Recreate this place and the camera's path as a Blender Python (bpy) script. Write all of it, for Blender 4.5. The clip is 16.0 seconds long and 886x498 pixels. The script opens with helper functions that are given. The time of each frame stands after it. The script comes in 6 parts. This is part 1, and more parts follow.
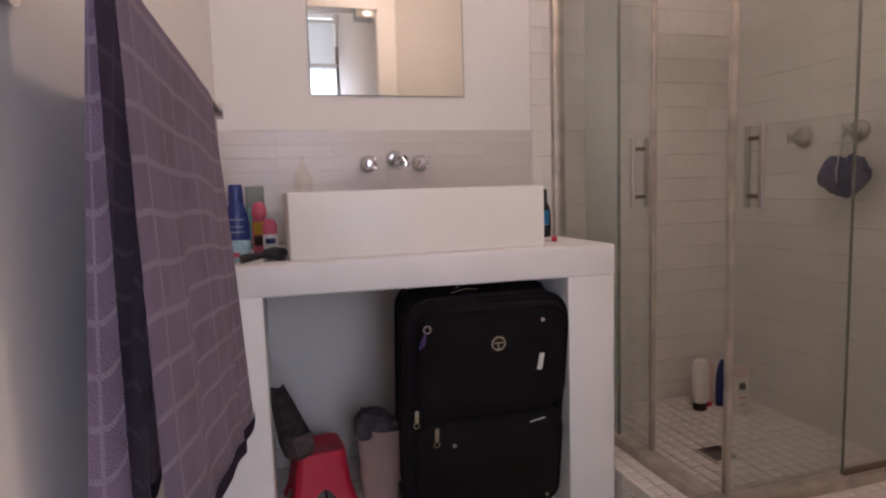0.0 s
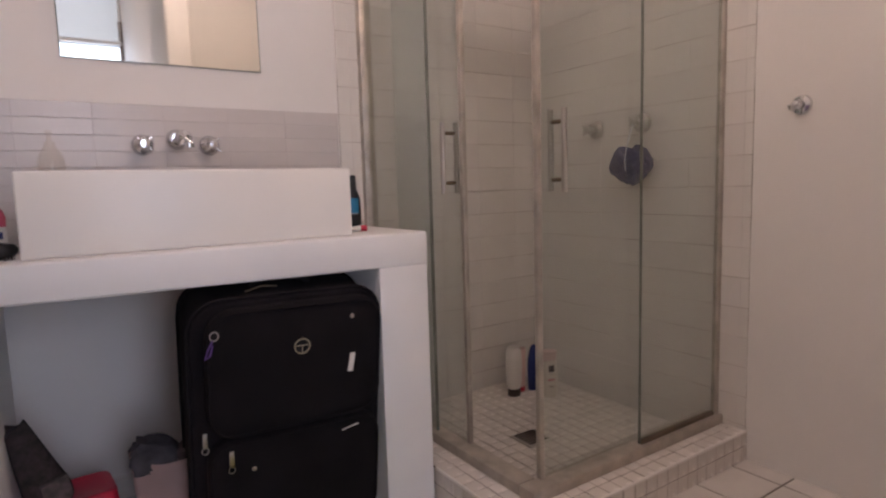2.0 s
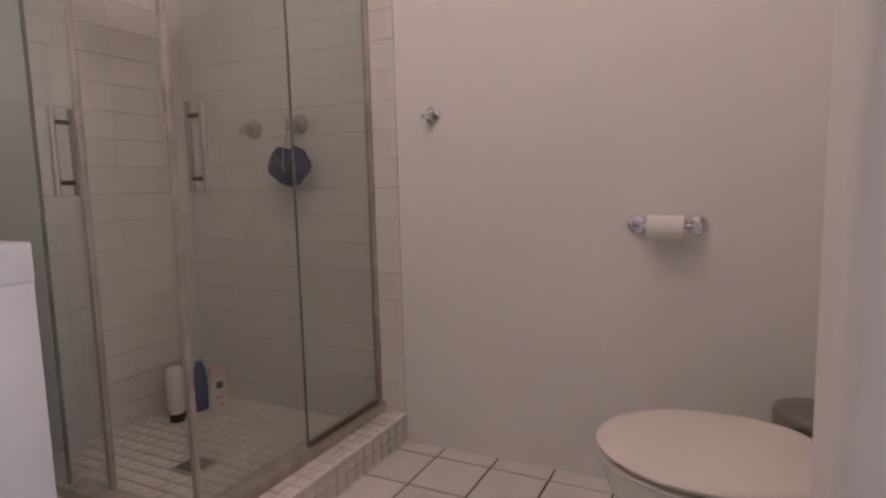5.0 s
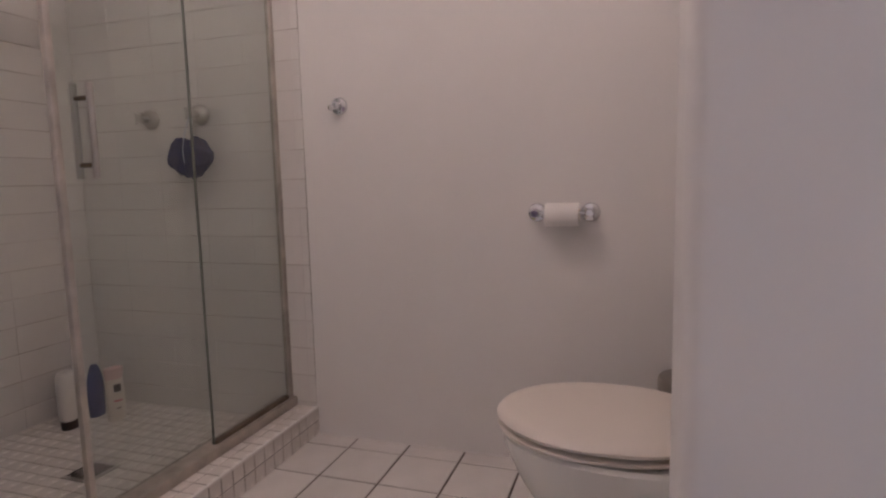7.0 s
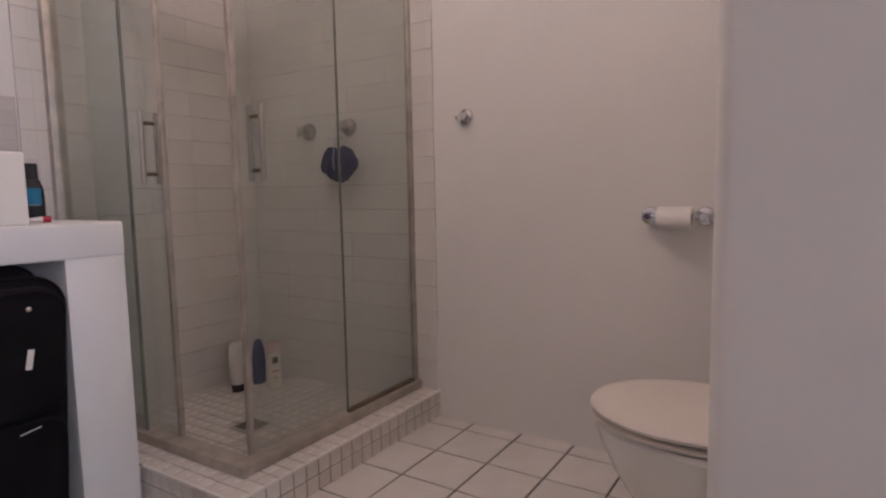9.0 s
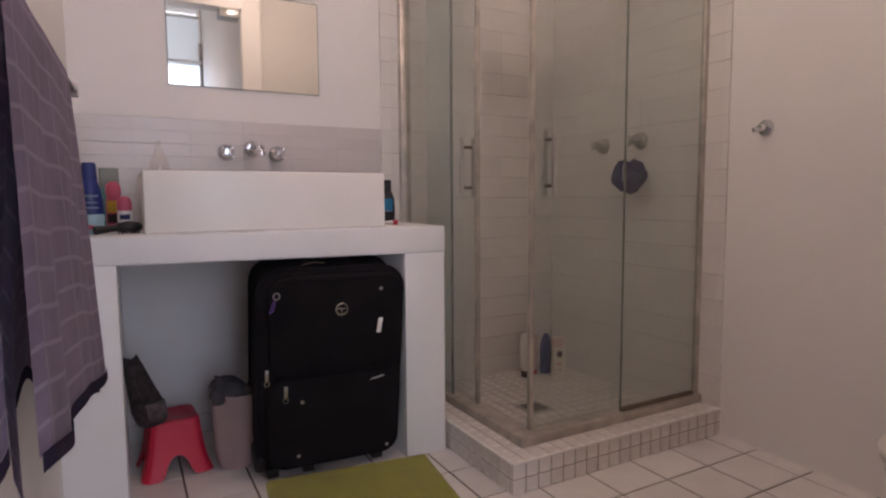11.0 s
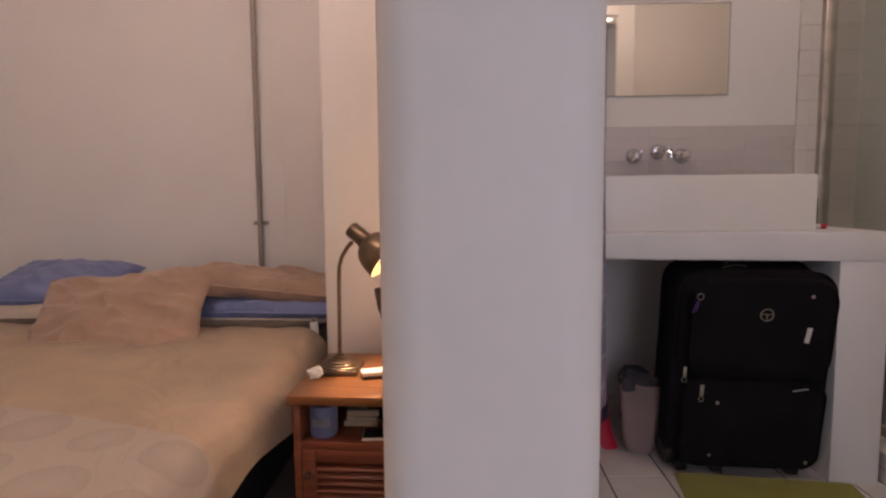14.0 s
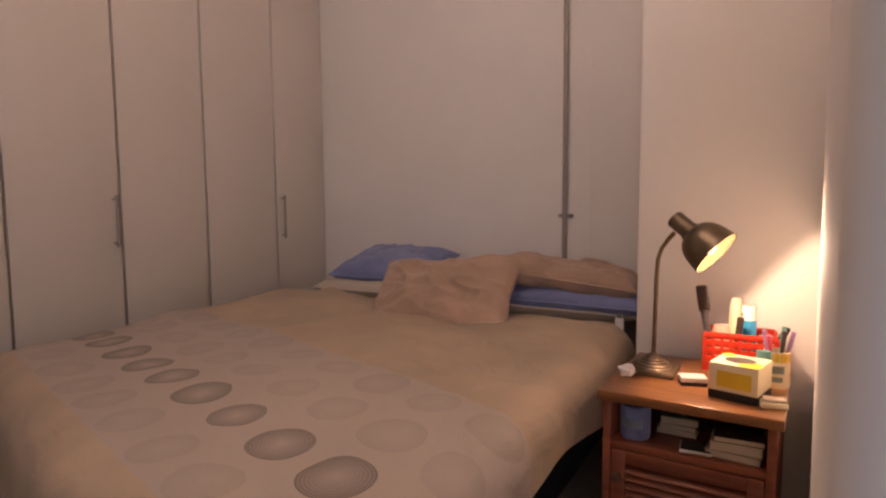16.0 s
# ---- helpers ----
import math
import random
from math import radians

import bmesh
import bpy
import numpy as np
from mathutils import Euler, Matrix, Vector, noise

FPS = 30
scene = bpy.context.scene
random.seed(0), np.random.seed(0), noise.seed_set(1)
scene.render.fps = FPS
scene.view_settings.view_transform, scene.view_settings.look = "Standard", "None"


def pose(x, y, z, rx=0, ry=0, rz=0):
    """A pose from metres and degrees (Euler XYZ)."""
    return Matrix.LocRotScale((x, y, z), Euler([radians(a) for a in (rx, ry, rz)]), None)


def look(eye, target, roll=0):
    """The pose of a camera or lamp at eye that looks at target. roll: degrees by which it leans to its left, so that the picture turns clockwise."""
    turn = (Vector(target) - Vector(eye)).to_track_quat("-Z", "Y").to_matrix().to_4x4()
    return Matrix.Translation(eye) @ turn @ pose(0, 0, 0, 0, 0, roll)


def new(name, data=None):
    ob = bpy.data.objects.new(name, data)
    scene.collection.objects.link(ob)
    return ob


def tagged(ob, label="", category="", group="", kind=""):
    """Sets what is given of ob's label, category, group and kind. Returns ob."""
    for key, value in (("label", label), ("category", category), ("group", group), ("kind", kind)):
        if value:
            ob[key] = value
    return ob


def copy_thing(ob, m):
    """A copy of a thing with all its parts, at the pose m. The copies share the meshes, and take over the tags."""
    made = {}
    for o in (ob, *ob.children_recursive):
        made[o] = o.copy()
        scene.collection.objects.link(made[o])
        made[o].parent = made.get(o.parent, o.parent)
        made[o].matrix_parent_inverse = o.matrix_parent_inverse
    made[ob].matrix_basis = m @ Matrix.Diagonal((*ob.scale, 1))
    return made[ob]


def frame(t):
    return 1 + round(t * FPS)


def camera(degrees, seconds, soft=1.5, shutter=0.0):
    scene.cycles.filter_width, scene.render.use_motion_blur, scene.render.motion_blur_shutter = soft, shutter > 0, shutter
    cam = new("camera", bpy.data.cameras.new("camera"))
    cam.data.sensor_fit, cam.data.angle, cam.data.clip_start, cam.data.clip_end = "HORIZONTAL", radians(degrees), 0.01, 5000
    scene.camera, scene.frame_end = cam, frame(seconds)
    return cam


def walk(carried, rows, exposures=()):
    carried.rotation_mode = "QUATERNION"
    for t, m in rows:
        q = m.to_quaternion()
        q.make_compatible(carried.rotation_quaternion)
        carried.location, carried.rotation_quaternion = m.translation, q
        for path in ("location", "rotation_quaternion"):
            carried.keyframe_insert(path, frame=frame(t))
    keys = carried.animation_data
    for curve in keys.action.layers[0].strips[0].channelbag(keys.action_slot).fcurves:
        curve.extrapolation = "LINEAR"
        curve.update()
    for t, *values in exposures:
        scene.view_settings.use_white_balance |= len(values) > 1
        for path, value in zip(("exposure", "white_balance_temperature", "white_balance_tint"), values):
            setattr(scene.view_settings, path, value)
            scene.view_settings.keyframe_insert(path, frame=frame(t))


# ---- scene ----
cam = camera(74.3, 16.0, soft=2.3)
EXPOSURE = [(0.0, 0.25, 6500, 25), (0.5, 0.34, 6450, 25), (1.5, 0.32, 6450, 25), (2.5, 0.24, 6450, 25), (5.0, 0.22, 6120, 25), (8.0, 0.14, 6000, 25), (10.0, 0.16, 6250, 25), (12.5, 0.0, 6450, 25), (13.5, -0.2, 6600, 26), (14.5, -0.54, 6850, 28), (15.5, -0.66, 6950, 29), (16.0, -0.64, 6950, 29)]
PATH = [
    (0, (0.069, -0.176, 1.035), (0.629, 1.733, 0.833), -1.8),
    (0.5, (0.1, -0.112, 1.023), (0.765, 1.763, 0.817), -1.8),
    (1, (0.117, -0.078, 1.006), (0.913, 1.745, 0.797), -1.8),
    (1.5, (0.146, -0.057, 0.996), (1.076, 1.7, 0.786), -1.7),
    (2, (0.178, -0.046, 0.985), (1.279, 1.608, 0.767), -1.7),
    (2.5, (0.203, -0.034, 0.982), (1.437, 1.524, 0.76), -1.6),
    (3, (0.223, -0.032, 0.988), (1.597, 1.404, 0.765), -1.6),
    (3.5, (0.238, -0.045, 0.988), (1.743, 1.253, 0.761), -1.5),
    (4, (0.257, -0.055, 0.982), (1.885, 1.084, 0.753), -1.6),
    (4.5, (0.272, -0.061, 0.976), (1.982, 0.951, 0.747), -1.5),
    (5, (0.289, -0.076, 0.969), (2.069, 0.807, 0.739), -1.4),
    (7.5, (0.25, -0.157, 0.929), (2.138, 0.461, 0.698), -1.4),
    (8, (0.209, -0.224, 0.94), (2.075, 0.459, 0.705), -1.4),
    (8.5, (0.183, -0.252, 0.942), (1.986, 0.583, 0.711), -1.4),
    (9, (0.164, -0.265, 0.918), (1.846, 0.8, 0.721), -1.1),
    (9.5, (0.126, -0.265, 0.914), (1.662, 1.002, 0.726), -0.7),
    (10, (0.123, -0.324, 0.926), (1.451, 1.161, 0.743), -0.6),
    (12.5, (-0.123, -0.571, 0.971), (0.409, 1.349, 0.796), -0.4),
    (13, (-0.184, -0.577, 0.974), (0.18, 1.381, 0.8), -0.6),
    (13.5, (-0.235, -0.555, 0.967), (-0.09, 1.433, 0.798), -0.6),
    (14, (-0.287, -0.522, 0.978), (-0.364, 1.468, 0.797), -0.5),
    (14.5, (-0.317, -0.492, 0.958), (-0.621, 1.477, 0.786), -0.3),
    (15, (-0.341, -0.48, 0.938), (-0.892, 1.434, 0.77), -0.0),
    (15.5, (-0.366, -0.48, 0.935), (-1.16, 1.34, 0.763), -0.2),
    (16, (-0.371, -0.494, 0.947), (-1.357, 1.226, 0.775), -0.5),
]
walk(cam, [(t, look(eye, target, roll)) for t, eye, target, roll in PATH], EXPOSURE)

# ---- world and light ----
W = bpy.data.worlds.new("world")
scene.world = W
W.use_nodes = True
nt = W.node_tree
sky = nt.nodes.new("ShaderNodeTexSky")
sky.sky_type = 'NISHITA'
sky.sun_disc = False
sky.sun_elevation, sky.sun_rotation = radians(35), radians(200)
nt.links.new(sky.outputs[0], nt.nodes["Background"].inputs[0])
nt.nodes["Background"].inputs[1].default_value = 0.12


def lamp(name, kind, m, energy, color, **kw):
    d = bpy.data.lights.new(name, kind)
    d.energy, d.color = energy, color
    for k, v in kw.items():
        if k == "size":
            d.size = v
        elif k == "size_y":
            d.shape = 'RECTANGLE'
            d.size_y = v
        elif k == "radius":
            d.shadow_soft_size = v
        elif k == "angle":
            d.angle = v
        elif k == "spot":
            d.spot_size = v
        elif k == "blend":
            d.spot_blend = v
    o = new(name, d)
    o.matrix_world = m
    return o


WIN_X0, WIN_X1, WIN_Z0, WIN_Z1, WIN_Y = -0.05, 0.885, 0.1, 2.42, -2.5
lamp("window_daylight", 'AREA', look(((WIN_X0 + WIN_X1) / 2, WIN_Y - 0.05, (WIN_Z0 + WIN_Z1) / 2), ((WIN_X0 + WIN_X1) / 2, 0, (WIN_Z0 + WIN_Z1) / 2)), 14, (0.62, 0.79, 1.0),
     size=WIN_X1 - WIN_X0, size_y=WIN_Z1 - WIN_Z0)
lamp("bathroom_ceiling_bulb", 'POINT', pose(1.0, 0.6, 2.5), 32, (1.0, 0.82, 0.675), radius=0.11)
# no bedroom ceiling lamp is known; this bulb is added to brighten the bed
lamp("bedroom_fill_bulb", 'POINT', pose(-1.05, 0.25, 2.5), 74, (1.0, 0.79, 0.62), radius=0.1)
lamp("bedside_lamp_bulb", 'POINT', pose(-0.5058, 0.9896, 0.8257), 13, (1.0, 0.73, 0.47), radius=0.006)

# ---- materials ----


def mat(name, color, rough=0.5, metal=0.0, vary=0.08, scale=6.0, bump=0.0, bscale=60.0, coat=0.0, rvar=0.1, second=None, sheen=0.0, piece=0.0, crease=0.0):
    m = bpy.data.materials.new(name)
    m.use_nodes = True
    n, l = m.node_tree.nodes, m.node_tree.links
    p = n["Principled BSDF"]
    tc = n.new("ShaderNodeTexCoord")
    big = n.new("ShaderNodeTexNoise")
    big.inputs["Scale"].default_value, big.inputs["Detail"].default_value = scale, 6
    fine = n.new("ShaderNodeTexNoise")
    fine.inputs["Scale"].default_value, fine.inputs["Detail"].default_value = bscale, 3
    l.new(tc.outputs["Object"], big.inputs["Vector"])
    l.new(tc.outputs["Object"], fine.inputs["Vector"])
    ramp = n.new("ShaderNodeValToRGB")
    c2 = second or tuple(c * (1 - vary * 2) for c in color)
    ramp.color_ramp.elements[0].color = (*c2, 1)
    ramp.color_ramp.elements[1].color = (*[min(1, c * (1 + vary * 0.5)) for c in color], 1)
    ramp.color_ramp.elements[0].position, ramp.color_ramp.elements[1].position = 0.3, 0.68
    l.new(big.outputs["Fac"], ramp.inputs[0])
    src = ramp.outputs[0]
    if piece:
        oi = n.new("ShaderNodeObjectInfo")
        mp = n.new("ShaderNodeMapRange")
        mp.inputs["To Min"].default_value, mp.inputs["To Max"].default_value = 1 - piece, 1.0
        mul = n.new("ShaderNodeMix")
        mul.data_type, mul.blend_type = 'RGBA', 'MULTIPLY'
        mul.inputs[0].default_value = 1.0
        l.new(oi.outputs["Random"], mp.inputs[0])
        l.new(src, mul.inputs[6])
        l.new(mp.outputs[0], mul.inputs[7])
        src = mul.outputs[2]
    l.new(src, p.inputs["Base Color"])
    rr = n.new("ShaderNodeMapRange")
    rr.inputs["To Min"].default_value, rr.inputs["To Max"].default_value = max(0.02, rough - rvar), min(1, rough + rvar)
    l.new(big.outputs["Fac"], rr.inputs[0])
    l.new(rr.outputs[0], p.inputs["Roughness"])
    p.inputs["Metallic"].default_value = metal
    p.inputs["Coat Weight"].default_value = coat
    p.inputs["Sheen Weight"].default_value = sheen
    if rough > 0.8:
        p.inputs["Specular IOR Level"].default_value = 0.2
    if bump:
        b = n.new("ShaderNodeBump")
        b.inputs["Strength"].default_value, b.inputs["Distance"].default_value = bump, 0.004
        l.new(fine.outputs["Fac"], b.inputs["Height"])
        l.new(b.outputs[0], p.inputs["Normal"])
        if crease:
            cr = n.new("ShaderNodeTexNoise")
            cr.inputs["Scale"].default_value, cr.inputs["Detail"].default_value, cr.inputs["Distortion"].default_value = 4.5, 3, 2.2
            l.new(tc.outputs["Object"], cr.inputs["Vector"])
            b2 = n.new("ShaderNodeBump")
            b2.inputs["Strength"].default_value, b2.inputs["Distance"].default_value = crease, 0.03
            l.new(cr.outputs["Fac"], b2.inputs["Height"])
            l.new(b2.outputs[0], b.inputs["Normal"])
    return m


def glass_mat(name, tint=(0.93, 0.98, 0.95), rough=0.0):
    m = bpy.data.materials.new(name)
    m.use_nodes = True
    n, l = m.node_tree.nodes, m.node_tree.links
    out = n["Material Output"]
    tr = n.new("ShaderNodeBsdfTransparent")
    tr.inputs[0].default_value = (*tint, 1)
    gl = n.new("ShaderNodeBsdfGlossy")
    gl.inputs["Roughness"].default_value = 0.03
    gl.inputs["Color"].default_value = (1, 1, 1, 1)
    lw = n.new("ShaderNodeLayerWeight")
    lw.inputs[0].default_value = 0.5
    pw = n.new("ShaderNodeMath")
    pw.operation = 'POWER'
    pw.inputs[1].default_value = 4.0
    fr = n.new("ShaderNodeMath")
    fr.operation = 'MULTIPLY_ADD'
    fr.inputs[1].default_value, fr.inputs[2].default_value = 0.55, 0.035
    l.new(lw.outputs["Facing"], pw.inputs[0])
    l.new(pw.outputs[0], fr.inputs[0])
    tc = n.new("ShaderNodeTexCoord")
    no = n.new("ShaderNodeTexNoise")
    no.inputs["Scale"].default_value = 3.0
    no.inputs["Detail"].default_value = 5
    l.new(tc.outputs["Object"], no.inputs["Vector"])
    mix = n.new("ShaderNodeMixShader")
    l.new(fr.outputs[0], mix.inputs[0])
    l.new(tr.outputs[0], mix.inputs[1])
    l.new(gl.outputs[0], mix.inputs[2])
    # a thin film of lime and water marks
    df = n.new("ShaderNodeBsdfDiffuse")
    df.inputs[0].default_value = (0.8, 0.8, 0.77, 1)
    mr = n.new("ShaderNodeMapRange")
    mr.inputs["From Min"].default_value, mr.inputs["From Max"].default_value = 0.35, 0.75
    mr.inputs["To Min"].default_value, mr.inputs["To Max"].default_value = 0.01, 0.05
    l.new(no.outputs["Fac"], mr.inputs[0])
    mix2 = n.new("ShaderNodeMixShader")
    l.new(mr.outputs[0], mix2.inputs[0])
    l.new(mix.outputs[0], mix2.inputs[1])
    l.new(df.outputs[0], mix2.inputs[2])
    l.new(mix2.outputs[0], out.inputs[0])
    return m


def emit_mat(name, color, strength):
    m = bpy.data.materials.new(name)
    m.use_nodes = True
    p = m.node_tree.nodes["Principled BSDF"]
    p.inputs["Base Color"].default_value = (*color, 1)
    p.inputs["Emission Color"].default_value = (*color, 1)
    p.inputs["Emission Strength"].default_value = strength
    return m


WALL = mat("white_wall_paint", (0.80, 0.77, 0.74), 0.6, vary=0.02, scale=2.5, bump=0.12, bscale=45)
CEIL = mat("ceiling_paint", (0.82, 0.81, 0.79), 0.8, vary=0.02, bump=0.1, bscale=40)
PLASTER = mat("counter_plaster", (0.80, 0.79, 0.78), 0.45, vary=0.025, scale=4, bump=0.12, bscale=30)
CERAMIC = mat("white_ceramic", (0.80, 0.78, 0.73), 0.12, vary=0.01, coat=0.4, rvar=0.04)
LIDP = mat("warm_white_seat_plastic", (0.72, 0.655, 0.585), 0.42, vary=0.01, scale=5, rvar=0.02)
BASIN = mat("basin_ceramic", (0.82, 0.79, 0.74), 0.3, vary=0.015, scale=4, rvar=0.06)
FTILE = mat("floor_tile_glaze", (0.74, 0.70, 0.66), 0.22, vary=0.03, scale=9, bump=0.05, bscale=30, piece=0.07)
GROUT = mat("grey_brown_grout", (0.12, 0.088, 0.07), 0.9, vary=0.2, scale=25, bump=0.3, bscale=300)
MOSAIC = mat("mosaic_tile_glaze", (0.76, 0.71, 0.66), 0.25, vary=0.03, scale=15, piece=0.09)
MGROUT = mat("mosaic_grout", (0.12, 0.082, 0.062), 0.9, vary=0.25, scale=12, bump=0.3, bscale=300)
WTILE = mat("wall_tile_glaze", (0.76, 0.73, 0.69), 0.2, vary=0.02, scale=5, piece=0.05)
WGROUT = mat("wall_grout", (0.64, 0.60, 0.56), 0.9, vary=0.2, scale=7, bump=0.2, bscale=300, second=(0.34, 0.29, 0.25))
SGROUT = mat("splash_grout", (0.60, 0.56, 0.54), 0.9, vary=0.08, scale=8)
STILE = mat("splash_tile_glaze", (0.645, 0.60, 0.58), 0.25, vary=0.02, scale=6, piece=0.05)
CHROME = mat("chrome", (0.72, 0.72, 0.74), 0.07, 1.0, vary=0.02, rvar=0.04)
HSTEEL = mat("handle_steel", (0.50, 0.47, 0.43), 0.32, 1.0, vary=0.06, rvar=0.08)
STEEL = mat("brushed_steel", (0.55, 0.52, 0.48), 0.3, 1.0, vary=0.05, rvar=0.08)
DSTEEL = mat("worn_handle_steel", (0.40, 0.37, 0.33), 0.38, 1.0, vary=0.08, rvar=0.1)
ALU = mat("aged_aluminium", (0.53, 0.48, 0.42), 0.42, 0.6, vary=0.15, scale=14, bump=0.1, bscale=200)
GLASS = glass_mat("shower_glass", (0.915, 0.936, 0.92))
BEAD = mat("brown_bead", (0.15, 0.105, 0.07), 0.5, vary=0.2, scale=12)
SEAL = mat("glass_edge_seal", (0.19, 0.205, 0.175), 0.4, vary=0.2, scale=10)
BLACKF = mat("black_suitcase_fabric", (0.010, 0.0082, 0.0098), 0.95, vary=0.3, scale=8, bump=0.5, bscale=700)
BLACKP = mat("black_plastic", (0.008, 0.008, 0.009), 0.5, vary=0.2)
GREENMAT = mat("lime_bath_mat_pile", (0.30, 0.285, 0.02), 0.95, vary=0.08, scale=14, bump=1.0, bscale=350, sheen=0.3)
RED = mat("red_plastic", (0.56, 0.014, 0.045), 0.45, vary=0.06)
BASKET = mat("orange_red_plastic", (0.55, 0.035, 0.012), 0.45, vary=0.06)
WARDROBE = mat("wardrobe_cream_board", (0.61, 0.56, 0.505), 0.4, vary=0.02, scale=2)
# wardrobe body colour, set to the tone of the shaded gaps between doors
SHADOWGAP = mat("door_gap_shade", (0.60, 0.51, 0.43), 0.6, vary=0.1)


def wood_mat(name, c1, c2, axis_scale=(2, 30, 30), rough=0.4):
    m = bpy.data.materials.new(name)
    m.use_nodes = True
    n, l = m.node_tree.nodes, m.node_tree.links
    p = n["Principled BSDF"]
    tc, mp, no = n.new("ShaderNodeTexCoord"), n.new("ShaderNodeMapping"), n.new("ShaderNodeTexNoise")
    mp.inputs["Scale"].default_value = axis_scale
    no.inputs["Scale"].default_value, no.inputs["Detail"].default_value, no.inputs["Distortion"].default_value = 2.0, 8, 0.6
    ramp = n.new("ShaderNodeValToRGB")
    ramp.color_ramp.elements[0].color, ramp.color_ramp.elements[1].color = (*c1, 1), (*c2, 1)
    ramp.color_ramp.elements[0].position, ramp.color_ramp.elements[1].position = 0.3, 0.7
    l.new(tc.outputs["Object"], mp.inputs[0])
    l.new(mp.outputs[0], no.inputs["Vector"])
    l.new(no.outputs["Fac"], ramp.inputs[0])
    l.new(ramp.outputs[0], p.inputs["Base Color"])
    p.inputs["Roughness"].default_value = rough
    b = n.new("ShaderNodeBump")
    b.inputs["Strength"].default_value, b.inputs["Distance"].default_value = 0.15, 0.002
    l.new(no.outputs["Fac"], b.inputs["Height"])
    l.new(b.outputs[0], p.inputs["Normal"])
    return m


def math_node(n, l, op, a, b=None, c=None):
    k = n.new("ShaderNodeMath")
    k.operation = op
    for i, v in enumerate((a, b, c)):
        if v is None:
            continue
        if isinstance(v, (int, float)):
            k.inputs[i].default_value = v
        else:
            l.new(v, k.inputs[i])
    return k.outputs[0]


def towel_mat(name, base, line, pu=0.085, pv=0.062):
    """Terry cloth with a woven grid of paler lines, laid out in metres on the cloth."""
    m = mat(name, base, 0.95, vary=0.12, scale=14, bump=1.0, bscale=450, sheen=0.35)
    n, l = m.node_tree.nodes, m.node_tree.links
    p = n["Principled BSDF"]
    uv = n.new("ShaderNodeUVMap")
    sx = n.new("ShaderNodeSeparateXYZ")
    l.new(uv.outputs[0], sx.inputs[0])
    masks = []
    for out, pitch, wd in ((sx.outputs[0], pu, 0.032), (sx.outputs[1], pv, 0.07)):
        f = math_node(n, l, 'FRACT', math_node(n, l, 'DIVIDE', out, pitch))
        d = math_node(n, l, 'ABSOLUTE', math_node(n, l, 'SUBTRACT', f, 0.5))
        masks.append(math_node(n, l, 'LESS_THAN', d, wd))
    mx = math_node(n, l, 'MAXIMUM', masks[0], masks[1])
    mix = n.new("ShaderNodeMix")
    mix.data_type = 'RGBA'
    l.new(math_node(n, l, 'MULTIPLY', mx, 0.75), mix.inputs[0])
    l.new(p.inputs["Base Color"].links[0].from_socket, mix.inputs[6])
    mix.inputs[7].default_value = (*line, 1)
    l.new(mix.outputs[2], p.inputs["Base Color"])
    return m


